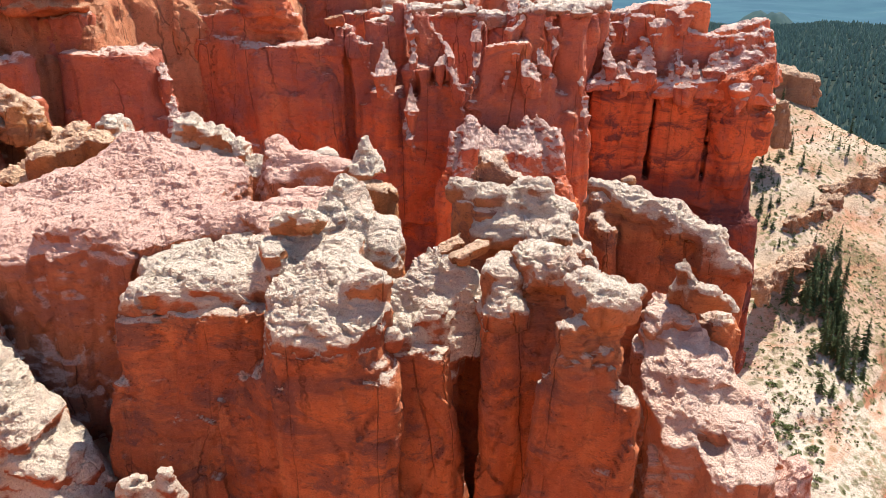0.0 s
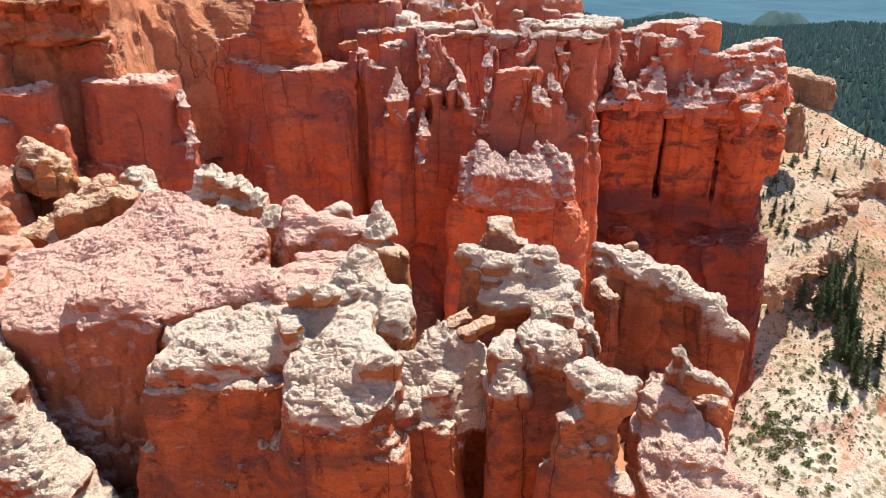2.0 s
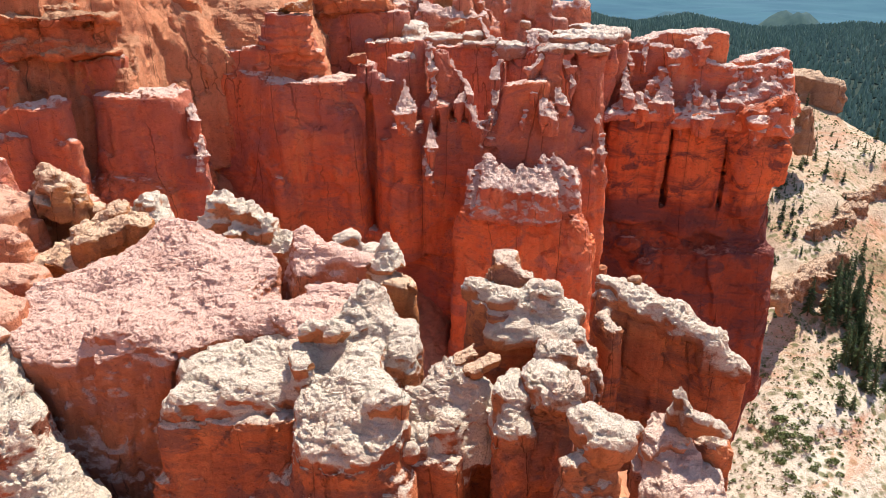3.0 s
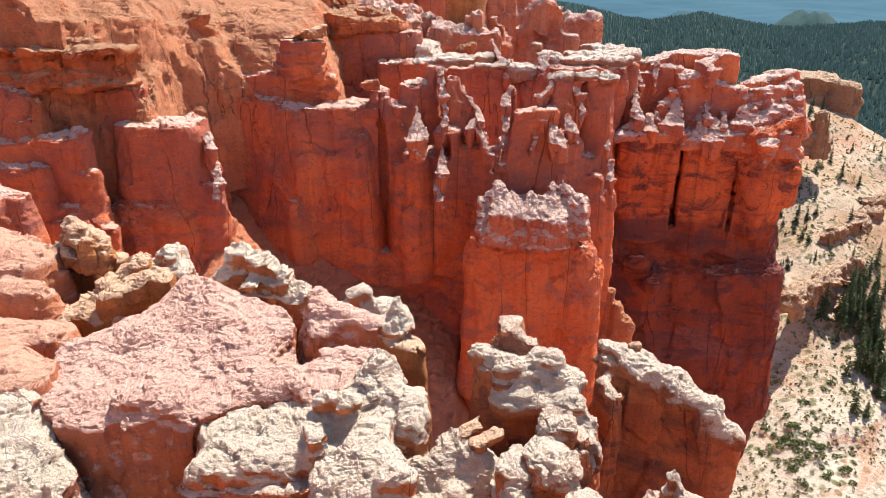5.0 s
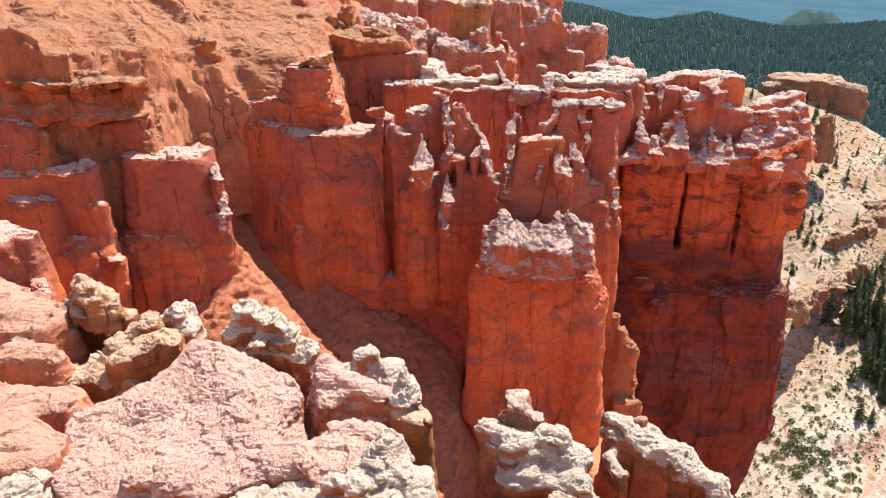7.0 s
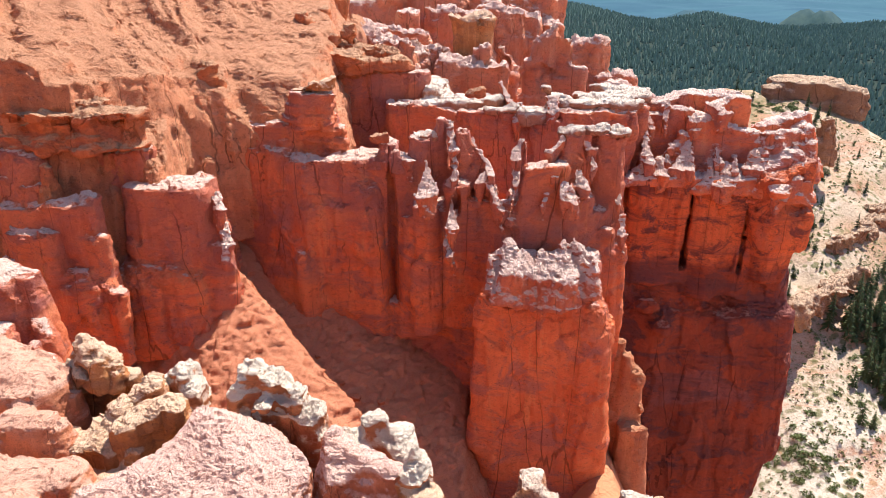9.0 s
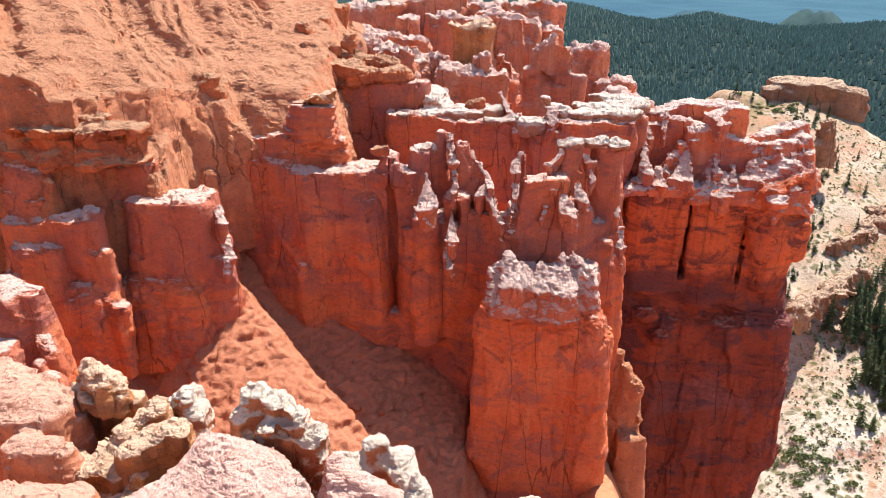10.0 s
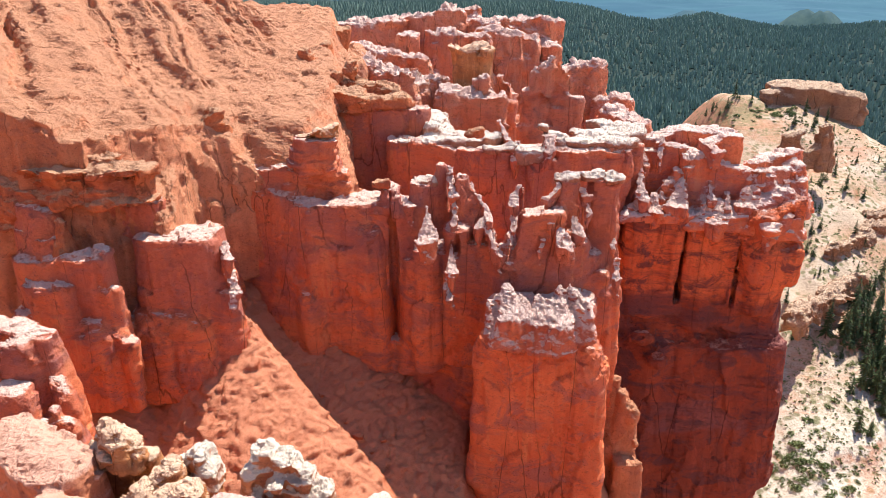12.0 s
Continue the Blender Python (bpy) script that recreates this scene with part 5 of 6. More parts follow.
piece("caprock", [col(-12.08, 50.80, 62.07, 1.3, 1.1, 0.55, 15, -0.05, 0.1, 4, slope=(0.3, 0.1)), col(-13.04, 50.60, 61.68, 0.7, 0.8, 0.5, 0, 0.0, 0.1, 3)], turret, ochre_rock, "pale tilted cap slab", seed=89, **{**W, "voxel": 0.08, "size": 1.0, "warp": 0.2, "flute": 0.1})
rock("rock_turret", "overhanging layered orange ledge block", "rock outcrop", [
    fin(-22.71, 52.50, 62.58, -20.53, 52.50, 62.16, 1.2, 1.6, -0.02, 0.15), fin(-22.94, 52.80, 60.76, -21.07, 52.80, 60.55, 1.1, 8, 0.02, 0.1), ball(-20.73, 52.00, 62.68, 0.8, 0.7, 0.6),
], material=ledge_rock, seed=91, **{**W, "strata": 0.25, "size": 1.4})
ledge = thing("rock_ledge", "overhanging orange ledge with dark hollow beneath", "cliff", (-24, 41, 40))
piece("caprock", [fin(-28.08, 41.00, 60.9, -21.80, 40.50, 61.1, 1.1, 1.7, 0.10, 0.1), fin(-28.0, 40.9, 61.45, -21.55, 40.35, 61.6, 1.4, 0.45, -0.1, 0.08, k=0.12), fin(-26.19, 42.00, 62.57, -23.53, 41.60, 61.96, 0.8, 3.0, 0.05, 0.1), ball(-26.09, 41.60, 62.83, 0.5, 0.5, 1.0), fin(-31.01, 41.00, 61.12, -27.96, 40.60, 60.54, 1.2, 3, 0.1, 0.2)], ledge, ledge_rock, seed=92, **{**W, "strata": 0.22, "size": 1.3, "voxel": 0.12, "wall": 0.12})
piece("face", [fin(-32.35, 42.00, 58.58, -21.65, 42.00, 59.12, 1.0, 12, 0.02, 0.1), fin(-28.07, 40.40, 59.50, -27.14, 40.00, 59.26, 0.9, 5, 0.2, 0.2)], ledge, wall_rock, seed=93, **W)
but = thing("rock_buttress", "red limestone buttress with a pale ledge across its top", "rock buttress", (-18, 41, 36))
piece("column", [
    col(-19.90, 41.60, 57.16, 2.6, 1.8, 9.6, 8, 0.03, 0.15, 4), fin(-18.92, 42.40, 57.10, -16.80, 41.40, 54.33, 0.5, 8, 0.05, 0.1), col(-16.70, 40.80, 53.39, 0.75, 0.8, 5.5, 0, 0.05, 0.2), col(-20.55, 40.80, 52.89, 2.7, 1.9, 7, 8, 0.1, 1.2, 4, soft=0.8),
], but, wall_rock, seed=23, **W)
BUTTRESS_RIDGES = (
    (-17.95, 42.20, 57.26, -16.06, 40.54, 55.49, 0.20, 0.30),
    (-16.41, 40.90, 54.55, -15.79, 39.98, 53.57, 0.20, 0.30),
)
ridges(BUTTRESS_RIDGES, but, 340)
but = thing("rock_buttress", "stepped red limestone buttress with pale tops", "rock buttress", (-23, 36, 36))
piece("upper_block", [fin(-27.61, 38.60, 56.41, -23.60, 38.00, 56.87, 1.0, 9, 0.04, 0.15), fin(-27.84, 39.50, 57.94, -26.20, 39.00, 57.40, 0.8, 8, 0.1, 0.2)], but, wall_rock, seed=94, **W)
piece("step", [fin(-26.75, 37.40, 55.24, -25.23, 37.20, 55.18, 0.8, 8, 0.05, 0.2), fin(-23.61, 37.80, 55.33, -22.62, 37.40, 54.77, 0.6, 8, 0.04, 0.2), fin(-22.84, 37.20, 52.97, -21.63, 36.80, 51.66, 0.6, 5, 0.05, 0.2)], but, wall_rock, seed=94, **W)
piece("foot", [fin(-28.36, 37.60, 53.41, -23.20, 37.20, 52.96, 1.2, 6, 0.12, 1.2, soft=0.8)], but, wall_rock, seed=94, **W)
rock("hoodoo", "small orange pointed rock on a ledge", "hoodoo", [col(-25.51, 38.60, 58.72, 0.25, 0.3, 2.2, 0, 0.18, 0.05)], material=ledge_rock, seed=95, **W)
but = thing("rock_buttress", "pale-topped red limestone block", "rock buttress", (-18, 28, 40))
piece("block", [fin(-25.43, 31.50, 55.42, -22.23, 30.80, 55.53, 0.8, 9, 0.04, 0.2), col(-23.24, 30.00, 55.29, 0.7, 0.6, 7, 0, 0.1, 0.2)], but, wall_rock, seed=97, **{**W, "voxel": 0.11, "size": 1.4, "rubble": 0.1})
piece("lower_block", [
    fin(-21.90, 30.00, 53.38, -20.93, 29.40, 52.79, 0.4, 6, 0.06, 0.2), col(-23.00, 28.60, 53.55, 0.8, 0.8, 5, 0, 0.1, 0.2), fin(-20.21, 26.00, 53.50, -18.54, 25.80, 53.40, 0.5, 5, 0.1, 0.2), col(-19.43, 26.00, 54.07, 0.35, 0.35, 3, 0, 0.05, 0.1),
], but, wall_rock, seed=96, **{**W, "voxel": 0.11, "size": 1.4, "rubble": 0.1})
band = thing("rock_ledge", "layered orange-brown ledge overhanging a red wall", "cliff", (-12, 66, 40))
piece("caprock", [fin(-15.84, 66.00, 63.27, -11.29, 64.50, 62.71, 1.4, 1.8, 0, 0.1), fin(-11.30, 64.50, 62.56, -7.88, 66.00, 62.53, 1.3, 1.3, 0, 0.1), fin(-13.12, 69.00, 63.73, -9.09, 68.00, 63.06, 1.3, 2.4, 0.1, 0.2), ball(-12.63, 68.00, 64.38, 0.9, 0.8, 0.9), ball(-13.84, 67.00, 63.95, 0.8, 0.8, 0.8)], band, ledge_rock, seed=97, **{**W, "strata": 0.22, "size": 1.3, "wall": 0.12})
piece("face", [fin(-16.02, 66.20, 61.38, -6.47, 66.20, 61.28, 1.3, 18, 0.03, 0.1)], band, wall_rock, seed=98, **W)
for k_, prims in enumerate((
        [fin(-24.40, 84.00, 67.84, -17.68, 84.00, 67.53, 1.6, 3.4, 0.0, 0.2)], [fin(-24.71, 88.00, 69.31, -20.94, 90.00, 69.59, 1.5, 5, 0.02, 0.2)],
        [fin(-19.79, 70.00, 64.96, -17.19, 71.00, 64.60, 1.0, 3.0, 0.02, 0.2), ball(-17.48, 70.00, 65.24, 0.9, 0.9, 1.2)], [ball(-16.64, 74.00, 65.46, 1.0, 1.0, 1.2)])):
    rock("rock_ledge", "broken orange ledge high on the slope", "rock outcrop", prims, material=ledge_rock, group="slope ledges", seed=99 + 40 * k_, **W)
rock("rock_outcrop", "pink crumbling pinnacles behind the ledge", "rock outcrop", [
    fin(-18.32, 90.00, 65.53, -14.11, 86.00, 64.49, 1.5, 12, 0.1, 0.2), fin(-13.79, 84.00, 64.33, -8.67, 80.00, 63.13, 1.4, 14, 0.1, 0.2), fin(-8.68, 80.00, 62.82, -5.37, 84.00, 62.39, 1.2, 16, 0.08, 0.2), col(-8.21, 82.00, 63.56, 1.4, 1.2, 16, 0, 0.1, 0.2),
], material=salmon_rock, seed=100, **FAR)

# ---- ground ----
def smooth(e0, e1, x):
    t = np.clip((x - e0) / (e1 - e0), 0, 1)
    return t * t * (3 - 2 * t)


def sheet(name, xs, ys, height, material, keep=None):
    X, Y = np.meshgrid(xs, ys, indexing="ij")
    X, Y = X.astype(np.float32), Y.astype(np.float32)
    Z = height(X, Y)
    n, m = X.shape
    i = (np.arange(n - 1)[:, None] * m + np.arange(m - 1)[None]).ravel()
    V, Q = np.stack([X.ravel(), Y.ravel(), Z.ravel()], 1), np.stack([i, i + m, i + m + 1, i + 1], 1)
    if keep:
        Q = Q[keep(V[Q].mean(1)[:, 0], V[Q].mean(1)[:, 1])]
        used, inv = np.unique(Q, return_inverse=True)
        V, Q = V[used], inv.reshape(Q.shape)
    return V, Q


def talus_height(X, Y):
    d = np.hypot(X + 16.5, Y - 42.5)
    z = 50.6 - 0.8 * d - 1.5 * np.clip(0.497 * (X + 16.43) + 0.868 * (Y - 42.44) - 0.3 + 0.9 * fbm(X / 3.5, Y / 3.5, 0 * X, 3, 9), 0, None) * smooth(-16.5, -14.5, X)
    # the shaded ramp that leads on to the foot of the back wall
    z = np.maximum(z, 19.1 - 0.45 * X + 0.44 * Y - 1.5 * np.clip(X + 1.0, 0, None))
    return z + 0.25 * fbm(X / 4, Y / 4, 0 * X, 3, 5) + 0.12 * vnoise(np.arctan2(Y - 42.5, X + 16.5) * 9, d / 9, 0 * X, 8)


EDGE_Y = (34, 41, 46, 53, 60, 68, 77, 95)
EDGE_X = (-26.0, -24.6, -22.6, -20.5, -19.2, -17.0, -14.0, -14.0)
EDGE_Z = (62.0, 62.4, 62.4, 62.4, 61.6, 63.6, 63.4, 64.0)


def slope_height(X, Y):
    # the edge of the ledges, and the gullied rise behind it
    d = np.interp(Y, EDGE_Y, EDGE_X) - X + 0.6 * vnoise(X / 2, Y / 2, 0 * X, 17)
    run = 0.75 * (Y + 1.2 * X) + 0.5 * vnoise(X / 5, Y / 5, 0 * X, 18)
    z = np.interp(Y, EDGE_Y, EDGE_Z) + 0.43 * np.clip(d, 0, None) + 0.4 * smooth(0.5, 2.0, d) - np.interp(Y, [48, 51, 60, 65], [6.0, 0.9, 0.9, 6.0]) * np.clip(-d, 0, None)
    z = z + 1.9 * smooth(1, 8, d) * (np.abs(vnoise(run / 2.8, X / 30, 0 * X, 3)) - 0.3)
    z = z + 1.2 * (np.abs(vnoise(run / 1.1, X / 24, 0 * X, 4)) - 0.3) * smooth(0, 5, d) * (0.4 + 0.6 * smooth(-0.3, 0.4, vnoise(X / 8, Y / 8, 0 * X, 24)))
    z = z - 1.0 * np.exp(-(vnoise(run / 2.0, X / 26, 0 * X, 19) / 0.13) ** 2) * smooth(3, 9, d) * (0.4 + np.abs(vnoise(X / 7, Y / 7, 0 * X, 20)))
    z = z + 0.6 * smooth(-0.2, 0.2, vnoise(X / 3, Y / 3, z / 1.3, 9)) * (1 - smooth(2, 6, d))
    near_end = np.where(Y < 40.5, 8.0 * (40.5 - Y), 0)
    return z - near_end


def chute_height(X, Y):
    # fluted debris between the ledges and the buttress
    z = np.interp(Y, [39, 41.5, 44, 48, 53, 58], [55.0, 57.8, 58.9, 59.8, 61.3, 62.0]) - 0.22 * (X + 19)
    z = z - 12.0 * np.clip(X - np.interp(Y, [41, 46, 53], [-19.6, -21.4, -24.2]), 0, None) - 6.0 * np.clip(41 - Y, 0, None) - 6 * np.clip(-26.5 - X, 0, None)
    return z + 1.0 * np.abs(vnoise((X + 0.6 * Y) / 0.9, (Y - X) / 9, 0 * X, 21)) - 0.25


def terrace_height(X, Y):
    front = np.interp(X, [-22, -18.5, -15.5, -12, -8, 12], [52.8, 52.4, 51.8, 50.8, 49.8, 49.8])
    u = X + 0.21 * (Y - 52)
    z = 58.0 + 0.2 * (Y - 50) + np.interp(X, [-22, -16, -13, -10], [2.0, 1.2, 0.8, 0.0]) + np.interp(u, [-11.3, -10.1, -9.4], [0, -2.2, -9.0])
    z = z + 0.8 * np.clip(Y - front, 0, 2.6) * smooth(-12.5, -14.5, X)
    z = z + 0.35 * np.abs(vnoise((X - 0.6 * Y) / 1.1, (X + Y) / 9, 0 * X, 72))
    return z - 6.0 * np.clip(front - Y, 0, None)


def hillside_height(X, Y):
    return np.maximum(np.maximum(slope_height(X, Y), chute_height(X, Y)), terrace_height(X, Y)) + 0.15 * vnoise(X / 1.3, Y / 1.3, 0 * X, 15)


rock("slope", "orange gullied badland slope with broken ledges", "slope", [land(hillside_height, -46, -5, 38, 90, 50, 80)], voxel=0.25, material=slope_rock, seed=125,
     warp=0.15, grain=0.09, strata=0.08, flute=0.05, size=1.6, rubble=0.05, wall=0.14, unit=0.6)["kind"] = "structure"
V_, Q_ = sheet("talus", np.arange(-26, 1.5, 0.12), np.arange(16, 51, 0.12), talus_height, talus_mat)
tagged(new("talus", mesh_from("talus", roughen(V_, Q_, 0.12, 0.02, 0.4, 5), Q_, talus_mat)), "orange-red rubble fan at the foot of a buttress", "scree", kind="stuff")
for k_, (x_, y_, r_) in enumerate(((-8.76, 41.6, 0.42), (-7.6, 41.0, 0.26), (-9.7, 42.4, 0.24), (-6.9, 42.1, 0.30), (-11.6, 43.6, 0.20))):
    z_ = 19.1 - 0.45 * x_ + 0.44 * y_
    rock("boulder", "reddish boulder lying on the shaded rubble ramp", "boulder", [ball(x_, y_, z_ + 0.35 * r_, r_, 0.8 * r_, 0.7 * r_, 37 * k_, p=2.8)], 0.06, talus_mat, "ramp boulders",
         warp=0.12, grain=0.03, strata=0.02, flute=0.02, size=0.5, seed=150 + k_, rubble=0.03, wall=0.03)


def ground_height(X, Y):
    r = np.hypot(X, Y)
    z = 38 - 0.5 * np.clip(X - 4, 0, None) - 1.5 * np.clip(X - 10, 0, None) + 0.25 * np.clip(-6 - X, 0, 40)
    z = z - 9.0 * smooth(-15, -9, X) * smooth(9, 3, X) * smooth(32, 38, Y) * smooth(52, 48, Y)
    z = z - 0.9 * np.clip(Y - 75, 0, None) * smooth(-20, 15, X)
    z = np.maximum(z, -95)
    # Unseen slope added behind the camera to bounce sunlight onto the shaded cliffs.
    z = z + 0.75 * np.clip(-2 - Y, 0, 60) + 0.3 * np.clip(4 - Y, 0, 20) * smooth(20, -5, X)
    # hillside below the far butte
    dx, dy = X - 106, Y - 192
    a, p = 0.466 * dx + 0.886 * dy, 0.886 * dx - 0.466 * dy
    crest = -26 + 4 * vnoise(a / 40, a * 0, a * 0, 31)
    q = np.maximum(p, crest - 0.45 * (crest - p))
    hill = -68 + 0.285 * a - np.where(q > 0, 0.5, 0.3) * q
    hill = hill - 0.35 * np.clip(a - 250, 0, None)
    g = vnoise(X / 26, Y / 26, 0 * X, 33)
    hill = hill + 2.6 * fbm(X / 11, Y / 11, 0 * X, 4, 38) - 2.0 * np.abs(vnoise(X / 9, Y / 30, 0 * X, 39)) + 5 * fbm(X / 60, Y / 60, 0 * X, 3, 32) * smooth(20, 60, r) + 2.5 * np.abs(g)
    t = (hill + 3 * vnoise(X / 50, Y / 50, 0 * X, 36)) / 16
    hill = hill + 5.0 * (smooth(0.42, 0.58, t - np.floor(t)) - (t - np.floor(t))) * np.clip(vnoise(X / 70, Y / 70, 0 * X, 35) + 0.3, 0, 1)
    k = smooth(45, 110, X - 0.1 * Y) * smooth(90, 160, Y)
    z = z * (1 - k) + hill * k
    # wooded hills
    az = np.arctan2(X, Y)
    crest2 = 2350 + 150 * vnoise(az * 5, az * 0, az * 0, 44)
    dip = np.interp(np.degrees(az), [-30, 4, 8, 11.5, 13.5, 17, 19.5, 22.5, 26, 28, 31, 40], [0.1, 0.3, 0.8, 1.7, 1.95, 1.5, 1.85, 2.4, 2.15, 1.8, 1.95, 1.5])
    up = smooth(850, 2400, r)
    far = -160 + (218 - 2350 * np.tan(np.radians(dip))) * up + (26 * vnoise(X / 500, Y / 500, 0 * X, 41) + 16 * vnoise(X / 200, Y / 200, 0 * X, 42)) * (1 - 0.8 * up)
    far = far - 0.16 * np.clip(r - crest2, 0, None)
    k = smooth(430, 800, r)
    return z * (1 - k) + far * k + 0.3 * vnoise(X / 3, Y / 3, 0 * X, 45)


def polar(name, material):
    a = np.radians(np.concatenate([np.arange(-180, -40, 4.0), np.arange(-40, 4, 0.6), np.arange(4, 42, 0.25), np.arange(42, 181, 4.0)]))
    r = np.concatenate([[0.5], 8 * np.exp(np.arange(0, math.log(3600 / 8), 0.015))])
    A, Rr = np.meshgrid(a, r, indexing="ij")
    X, Y = (Rr * np.sin(A)).astype(np.float32), (Rr * np.cos(A)).astype(np.float32)
    Z = ground_height(X, Y)
    n, m = X.shape
    i = (np.arange(n - 1)[:, None] * m + np.arange(m - 1)[None]).ravel()
    Q = np.stack([i, i + m, i + m + 1, i + 1], 1)
    return mesh_from(name, np.stack([X.ravel(), Y.ravel(), Z.ravel()], 1), Q, material)


tagged(new("ground", polar("ground", ground_mat)), "canyon floor, pale scrubby hillside and wooded hills", "ground", kind="structure")
def backdrop_height(X, Y):
    hills = 150 * np.exp(-((X - 0.455 * Y) / 150) ** 2 - ((Y - 2750) / 130) ** 2) + 95 * np.exp(-((X - 0.30 * Y) / 260) ** 2 - ((Y - 2950) / 160) ** 2)
    return -170 + 0.16 * (Y - 2500) + 34 * fbm(X / 500, Y / 260, 0 * X, 4, 51) + hills * (1 + 0.25 * vnoise(X / 60, Y / 60, 0 * X, 52))


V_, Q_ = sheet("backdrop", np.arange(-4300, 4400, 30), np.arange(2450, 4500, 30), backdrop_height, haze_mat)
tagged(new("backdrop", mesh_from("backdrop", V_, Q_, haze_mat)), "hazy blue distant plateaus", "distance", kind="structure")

# ---- the far butte ----
rock("butte", "flat-topped tan limestone butte with cliff edge", "butte", [
    fin(185.32, 425.00, 21.96, 212.97, 420.00, 19.43, 13, 22, 0.05, 3, soft=2), fin(171.07, 420.00, 16.58, 183.89, 420.00, 18.29, 8, 12, 0.1, 2, soft=2),
], voxel=1.1, material=tan_rock, seed=110, warp=3, grain=1, strata=1.2, flute=1.5, size=12, rubble=0.6, wall=0.8)
rock("rock_arch", "tan rock fin pierced near the hillside crest", "rock fin", [
    fin(146.72, 330.00, 8.62, 164.77, 330.00, 14.13, 3, 18, 0.1, 1, soft=1), ball(156.92, 330.00, 6.00, 6, 8, 6, sign=-1),
], voxel=0.8, material=tan_rock, seed=111, warp=1.5, grain=0.5, strata=0.5, flute=0.8, size=6, rubble=0.4, wall=0.5)


# ---- trees and scrub ----
def leaf_material(name, dark, light):
    m = Mat(name, 0.8)
    info = m.node("ShaderNodeObjectInfo")
    fac = m.math("ADD", m.math("MULTIPLY", info.outputs["Random"], 0.5), m.math("MULTIPLY", m.pos.outputs["Random Per Island"], 0.5))
    col = m.mix(fac, dark, light)
    return m.done(m.mix(m.math("MULTIPLY", m.noise(0.7, 3), 0.5), col, tuple(c * 0.5 for c in dark)))


pine_mat = leaf_material("pine_needles", (0.035, 0.060, 0.026), (0.11, 0.15, 0.06))
shrub_mat = leaf_material("shrub_leaves", (0.085, 0.125, 0.045), (0.23, 0.26, 0.11))
# Haze of distance put into the colour: paler and bluer than the pines.
forest_mat = leaf_material("hazed_forest_needles", (0.05, 0.095, 0.095), (0.25, 0.33, 0.25))
bark = Mat("bark")
bark_mat = bark.done(bark.mix(bark.noise(6.0), (0.16, 0.10, 0.07), (0.08, 0.055, 0.04)))


def boughs(height, radius, tiers, per, rng, low=0.12):
    """A conifer's crown: drooping tapered boughs, each a bent strip of four faces, thinning upwards."""
    V, Q = [], []
    for i in range(tiers):
        f = i / tiers
        z = height * (low + (1 - low) * f)
        r = radius * (1 - f) ** 0.8 * rng.uniform(0.75, 1.15) + 0.15
        for j in range(per):
            a = 2 * math.pi * (j + rng.random()) / per
            if rng.random() < 0.12:
                continue
            L = r * rng.uniform(0.6, 1.15)
            c, s = math.cos(a), math.sin(a)
            w = L * rng.uniform(0.3, 0.5) + 0.1
            zz = z + rng.uniform(-0.4, 0.4)
            n = len(V)
            for d, ww, dz in ((0.05, 0.12, 0.1), (0.55, 1.0, -0.10 * L), (1.0, 0.15, -0.34 * L)):
                for sg in (-1, 1):
                    V.append((c * d * L - sg * s * w * ww * 0.5, s * d * L + sg * c * w * ww * 0.5, zz + dz - (0.12 * w if sg > 0 else 0.12 * w)))
                V.append((c * d * L, s * d * L, zz + dz + 0.22 * w * ww))
            for k in range(2):
                b = n + 3 * k
                Q += [(b, b + 2, b + 5, b + 3), (b + 2, b + 1, b + 4, b + 5)]
    return np.array(V), np.array(Q)


def trunk_mesh(height, radius):
    bm = bmesh.new()
    bmesh.ops.create_cone(bm, cap_ends=True, segments=6, radius1=radius, radius2=radius * 0.12, depth=height)
    bmesh.ops.translate(bm, verts=bm.verts, vec=(0, 0, height / 2 - 0.3))
    me = bpy.data.meshes.new("trunk")
    bm.to_mesh(me)
    bm.free()
    me.materials.append(bark_mat)
    return me


def conifer(height, radius, tiers, per, seed, label):
    rng = random.Random(seed)
    e = thing("pine_tree", label, "tree", (0, 0, 0), "hillside trees")
    for name, me in (("trunk", trunk_mesh(height, 0.018 * height)), ("crown", mesh_from("crown", *boughs(height, radius, tiers, per, rng), pine_mat, False, False))):
        ob = new(name, me)
        ob.parent = e
    return e


def shrub(radius, seed, label):
    rng = random.Random(seed)
    V, Q = [], []
    for i in range(110):
        d = Vector((rng.gauss(0, 1), rng.gauss(0, 1), abs(rng.gauss(0, 0.8)))).normalized() * radius * rng.uniform(0.5, 1)
        d.z = abs(d.z) * 0.8
        s = radius * rng.uniform(0.10, 0.22)
        u, v = Vector((rng.gauss(0, 1), rng.gauss(0, 1), rng.gauss(0, 1))).normalized() * s, Vector((rng.gauss(0, 1), rng.gauss(0, 1), rng.gauss(0, 1))).normalized() * s
        n = len(V)
        V += [tuple(d - u), tuple(d - v), tuple(d + u), tuple(d + v)]
        Q.append((n, n + 1, n + 2, n + 3))
    me = mesh_from("shrub", np.array(V), np.array(Q), shrub_mat, False, False)
    return tagged(new("shrub", me), label, "shrub", "hillside shrubs")


def ground_at(x, y):
    return float(ground_height(np.array([x], np.float32), np.array([y], np.float32))[0])


rng = random.Random(7)
pines = [conifer(15, 3.0, 16, 8, 1, "tall dark green pine on a pale hillside"), conifer(20, 3.2, 20, 8, 2, "tall slender dark green fir on a pale hillside"),
         conifer(9, 2.2, 11, 7, 3, "young dark green pine on a pale hillside")]
shrubs = [shrub(2.2, 11, "rounded green shrub on a pale hillside"), shrub(1.5, 12, "small olive-green shrub on a pale hillside")]


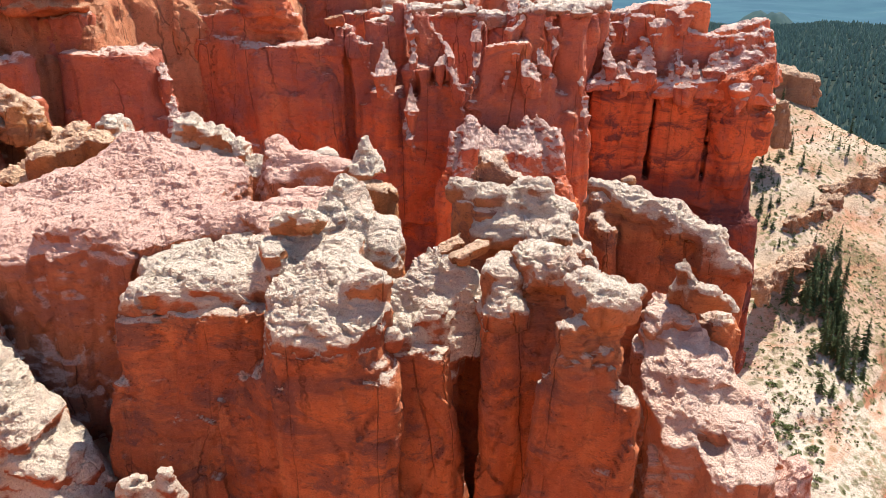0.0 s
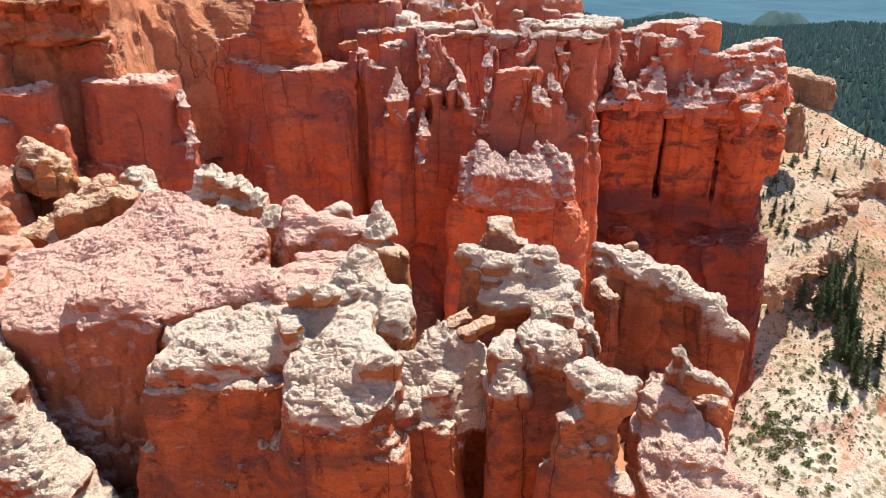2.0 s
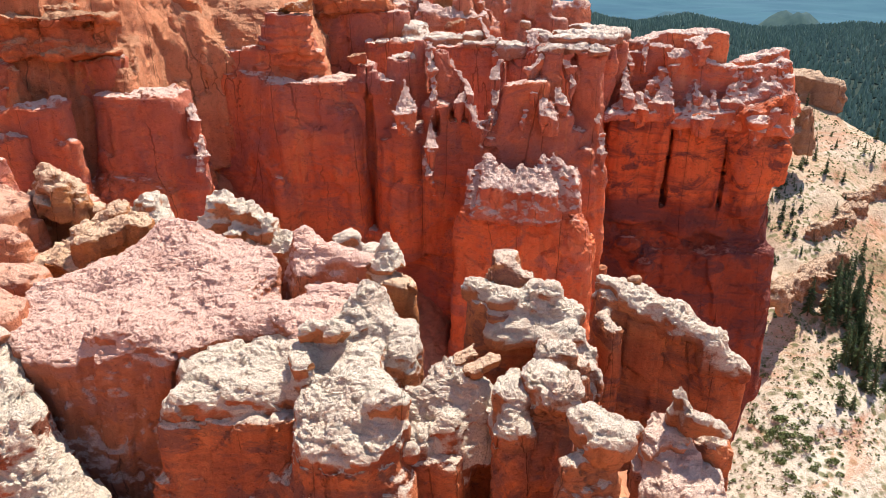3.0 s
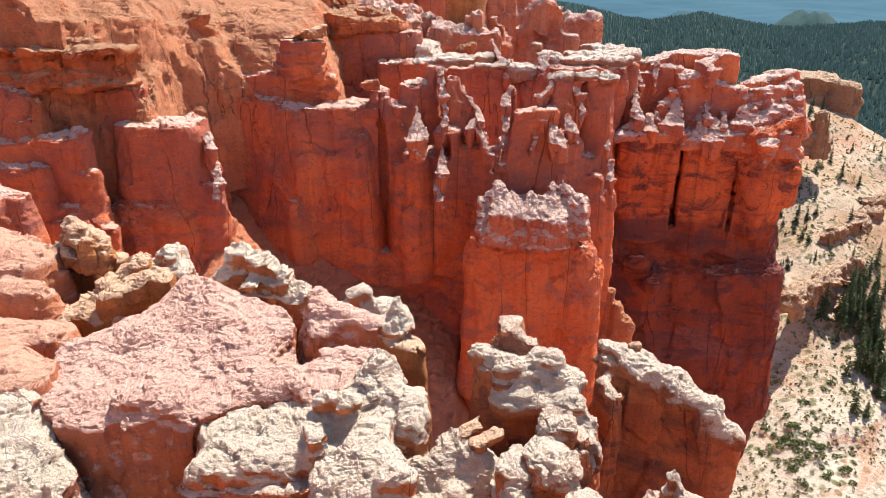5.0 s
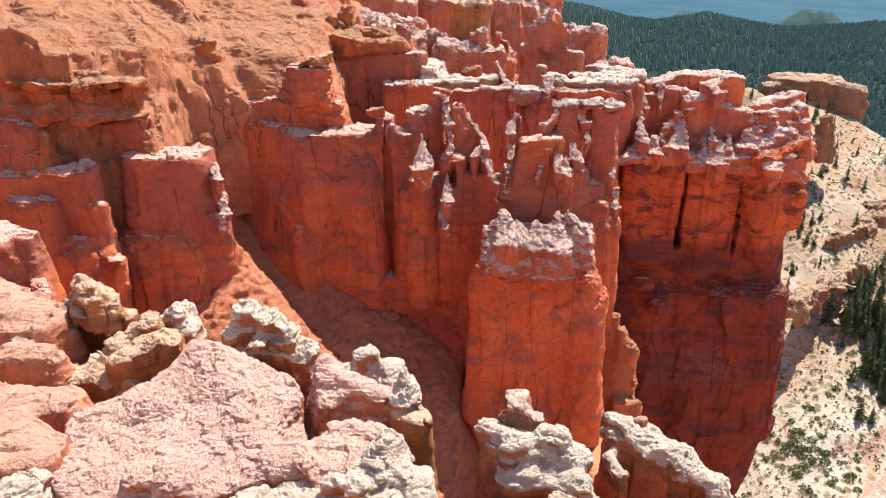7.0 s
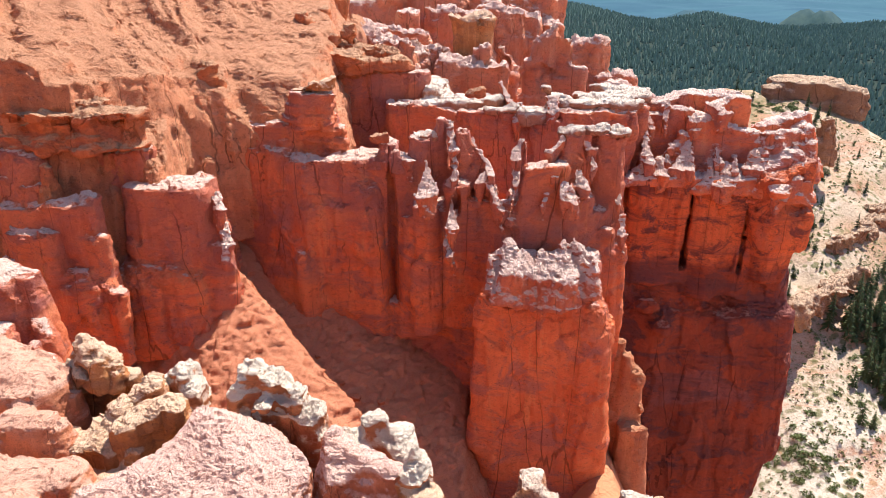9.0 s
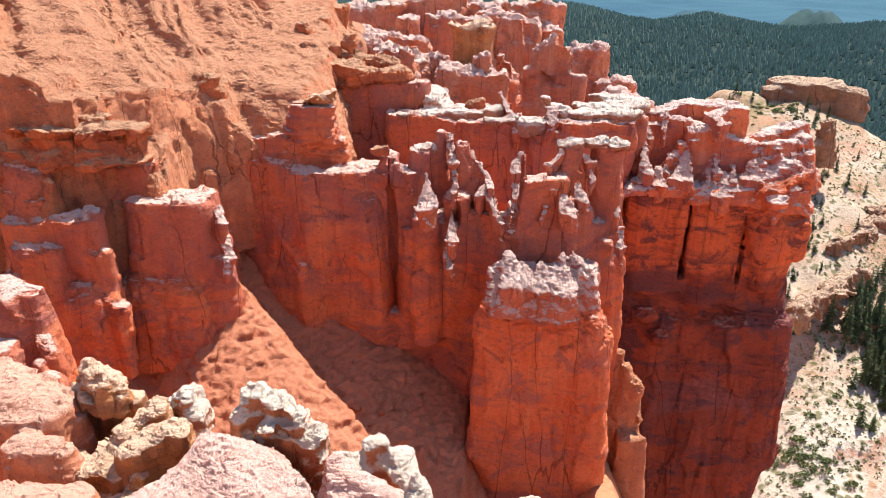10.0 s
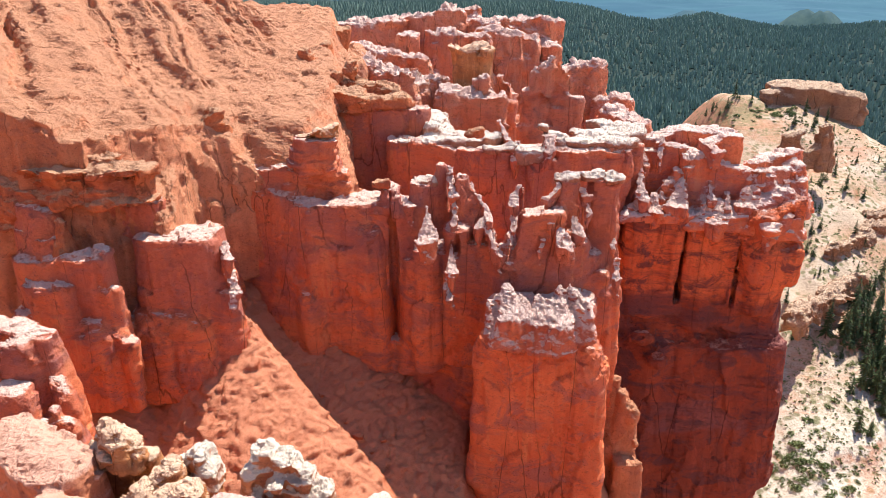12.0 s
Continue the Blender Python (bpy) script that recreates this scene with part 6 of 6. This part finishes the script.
def plant(protos, x, y, smin_, smax_, first):
    ob = rng.choice(protos)
    k = rng.uniform(smin_, smax_)
    m = Matrix.Translation((x, y, ground_at(x, y) - 0.2)) @ Matrix.Rotation(rng.uniform(0, 6.28), 4, "Z")
    if ob in first:
        first.remove(ob)
        ob.matrix_basis = m
        ob.scale = (k, k, k)
        return
    c = copy_thing(ob, m)
    c.scale = (k, k, k)


def bush(at, size):
    """A dark bush clinging to the foot of the cliff."""
    ob = shrub(size, int(at[0] * 7) + 50, "dark green bush at the foot of a red cliff")
    ob.location = at
    return ob


for at, size in (((-1.41, 46.70, 38.96), 0.8), ((-2.77, 46.60, 36.53), 0.6), ((-0.67, 46.20, 34.97), 0.65), ((-2.06, 46.30, 34.83), 0.5)):
    bush(at, size)
fresh = pines + shrubs
# the grove
for _ in range(58):
    v = rng.gauss(0, 1)
    plant(pines[:2], 153 + 8 * rng.gauss(0, 1) + 6 * v, 244 + 18 * v, 0.5, 0.95, fresh)
for _ in range(70):
    v = rng.gauss(0, 1)
    plant(shrubs, 152 + 9 * rng.gauss(0, 1) + 6 * v, 242 + 18 * v, 0.4, 1.0, fresh)
# single trees over the hillside
for _ in range(60):
    y = rng.uniform(235, 400)
    plant(pines, y * rng.uniform(0.44, 0.64), y, 0.25, 0.6, fresh)
for _ in range(60):
    y = rng.uniform(270, 375)
    plant(pines[2:], y * rng.uniform(0.44, 0.52), y, 0.3, 0.85, fresh)
for _ in range(75):
    plant(shrubs, 111 + rng.gauss(0, 6), 190 + rng.gauss(0, 8), 0.4, 1.05, fresh)
# the green saddle beside the butte
for _ in range(80):
    plant(shrubs, 168 + rng.gauss(0, 12), 405 + rng.gauss(0, 8), 0.4, 1.0, fresh)
for _ in range(26):
    plant(pines, 146 + rng.gauss(0, 14), 415 + rng.gauss(0, 8), 0.3, 0.55, fresh)


def scrub(count):
    """Low brush and tufts all over the pale hillside, joined: each a handful of small leaning blades."""
    r_ = np.random.RandomState(9)
    Y = r_.uniform(168, 400, count)
    X = Y * r_.uniform(0.43, 0.76, count)
    dense = vnoise((X / 22).astype(np.float32), (Y / 22).astype(np.float32), 0 * X.astype(np.float32), 91)
    keep = dense + 0.5 * r_.uniform(-1, 1, count) > -0.1
    X, Y = X[keep], Y[keep]
    Z = ground_height(X.astype(np.float32), Y.astype(np.float32))
    size = r_.uniform(0.25, 0.9, len(X)) ** 1.4
    V = []
    for _ in range(14):
        a, rise = r_.uniform(0, 6.28, len(X)), r_.uniform(0.1, 1.0, len(X))
        c = np.stack([X + size * np.cos(a) * (1.1 - rise), Y + size * np.sin(a) * (1.1 - rise), Z + 0.9 * size * rise], 1)
        u, v = r_.normal(0, 0.24, (2, len(X), 3)) * size[:, None]
        V += [c - u, c - v, c + u, c + v]
    V = np.stack(V, 1).reshape(-1, 3)
    return mesh_from("scrub", V, np.arange(len(V)).reshape(-1, 4), shrub_mat, False, False)


tagged(new("scrub", scrub(5200)), "low olive-green brush scattered over a pale hillside", "scrub", kind="stuff")


def forest(count):
    """Distant woods: two-tiered five-sided trees, joined."""
    r_ = np.random.RandomState(5)
    az = np.radians(r_.uniform(-19, 37, count))
    R = np.sqrt(r_.uniform(620.0 ** 2, 2500.0 ** 2, count))
    X, Y = R * np.sin(az), R * np.cos(az)
    keep = vnoise((X / 60).astype(np.float32), (Y / 60).astype(np.float32), 0 * X.astype(np.float32), 61) > -0.8
    X, Y = X[keep], Y[keep]
    Z = ground_height(X.astype(np.float32), Y.astype(np.float32))
    H = r_.uniform(8, 17, len(X)) * (1 + 0.3 * vnoise((X / 90).astype(np.float32), (Y / 90).astype(np.float32), 0 * X.astype(np.float32), 63))
    W_ = H * r_.uniform(0.2, 0.34, len(X))
    turn = r_.uniform(0, 6.28, len(X))
    rings = ((0.06, 1.0), (0.5, 0.42), (0.45, 0.72), (1.0, 0.0))
    V = []
    for zf, wf in rings:
        for k in range(5):
            a = turn + k * 2 * math.pi / 5
            V.append(np.stack([X + W_ * wf * np.cos(a), Y + W_ * wf * np.sin(a), Z + H * zf], 1))
    V = np.stack(V, 1)
    n = len(X)
    base = (np.arange(n) * 20)[:, None]
    Q = []
    for lo_ in (0, 10):
        for k in range(5):
            k2 = (k + 1) % 5
            Q.append(base + np.array([[lo_ + k, lo_ + k2, lo_ + 5 + k2, lo_ + 5 + k]]))
    return mesh_from("forest", V.reshape(-1, 3), np.concatenate(Q), forest_mat, False, False)


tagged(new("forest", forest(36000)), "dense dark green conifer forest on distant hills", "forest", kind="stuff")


# ---- ledges across the pale hillside ----
for k_, (a_, b_, w_) in enumerate((((117.82, 232.00, -36.61), (156.42, 268.00, -37.40), 3.0), ((154.04, 285.00, -31.61), (187.94, 312.00, -27.54), 3.0), ((188.23, 318.00, -26.38), (237.17, 350.00, -21.24), 3.0))):
    rock("rock_ledge", "broken reddish-brown ledge across a pale hillside", "rock outcrop", [fin(*a_, *b_, w_, 10, 0.15, 0.8, soft=0.8), ball((a_[0] + b_[0]) / 2, (a_[1] + b_[1]) / 2 - 3, (a_[2] + b_[2]) / 2 - 2, 7, 3, 2.5)], voxel=0.75, material=tan_rock, group="hillside ledges", seed=130 + k_,
         warp=2.5, grain=0.8, strata=1.0, flute=1.2, size=5, rubble=0.5, wall=0.6, unit=2.5)
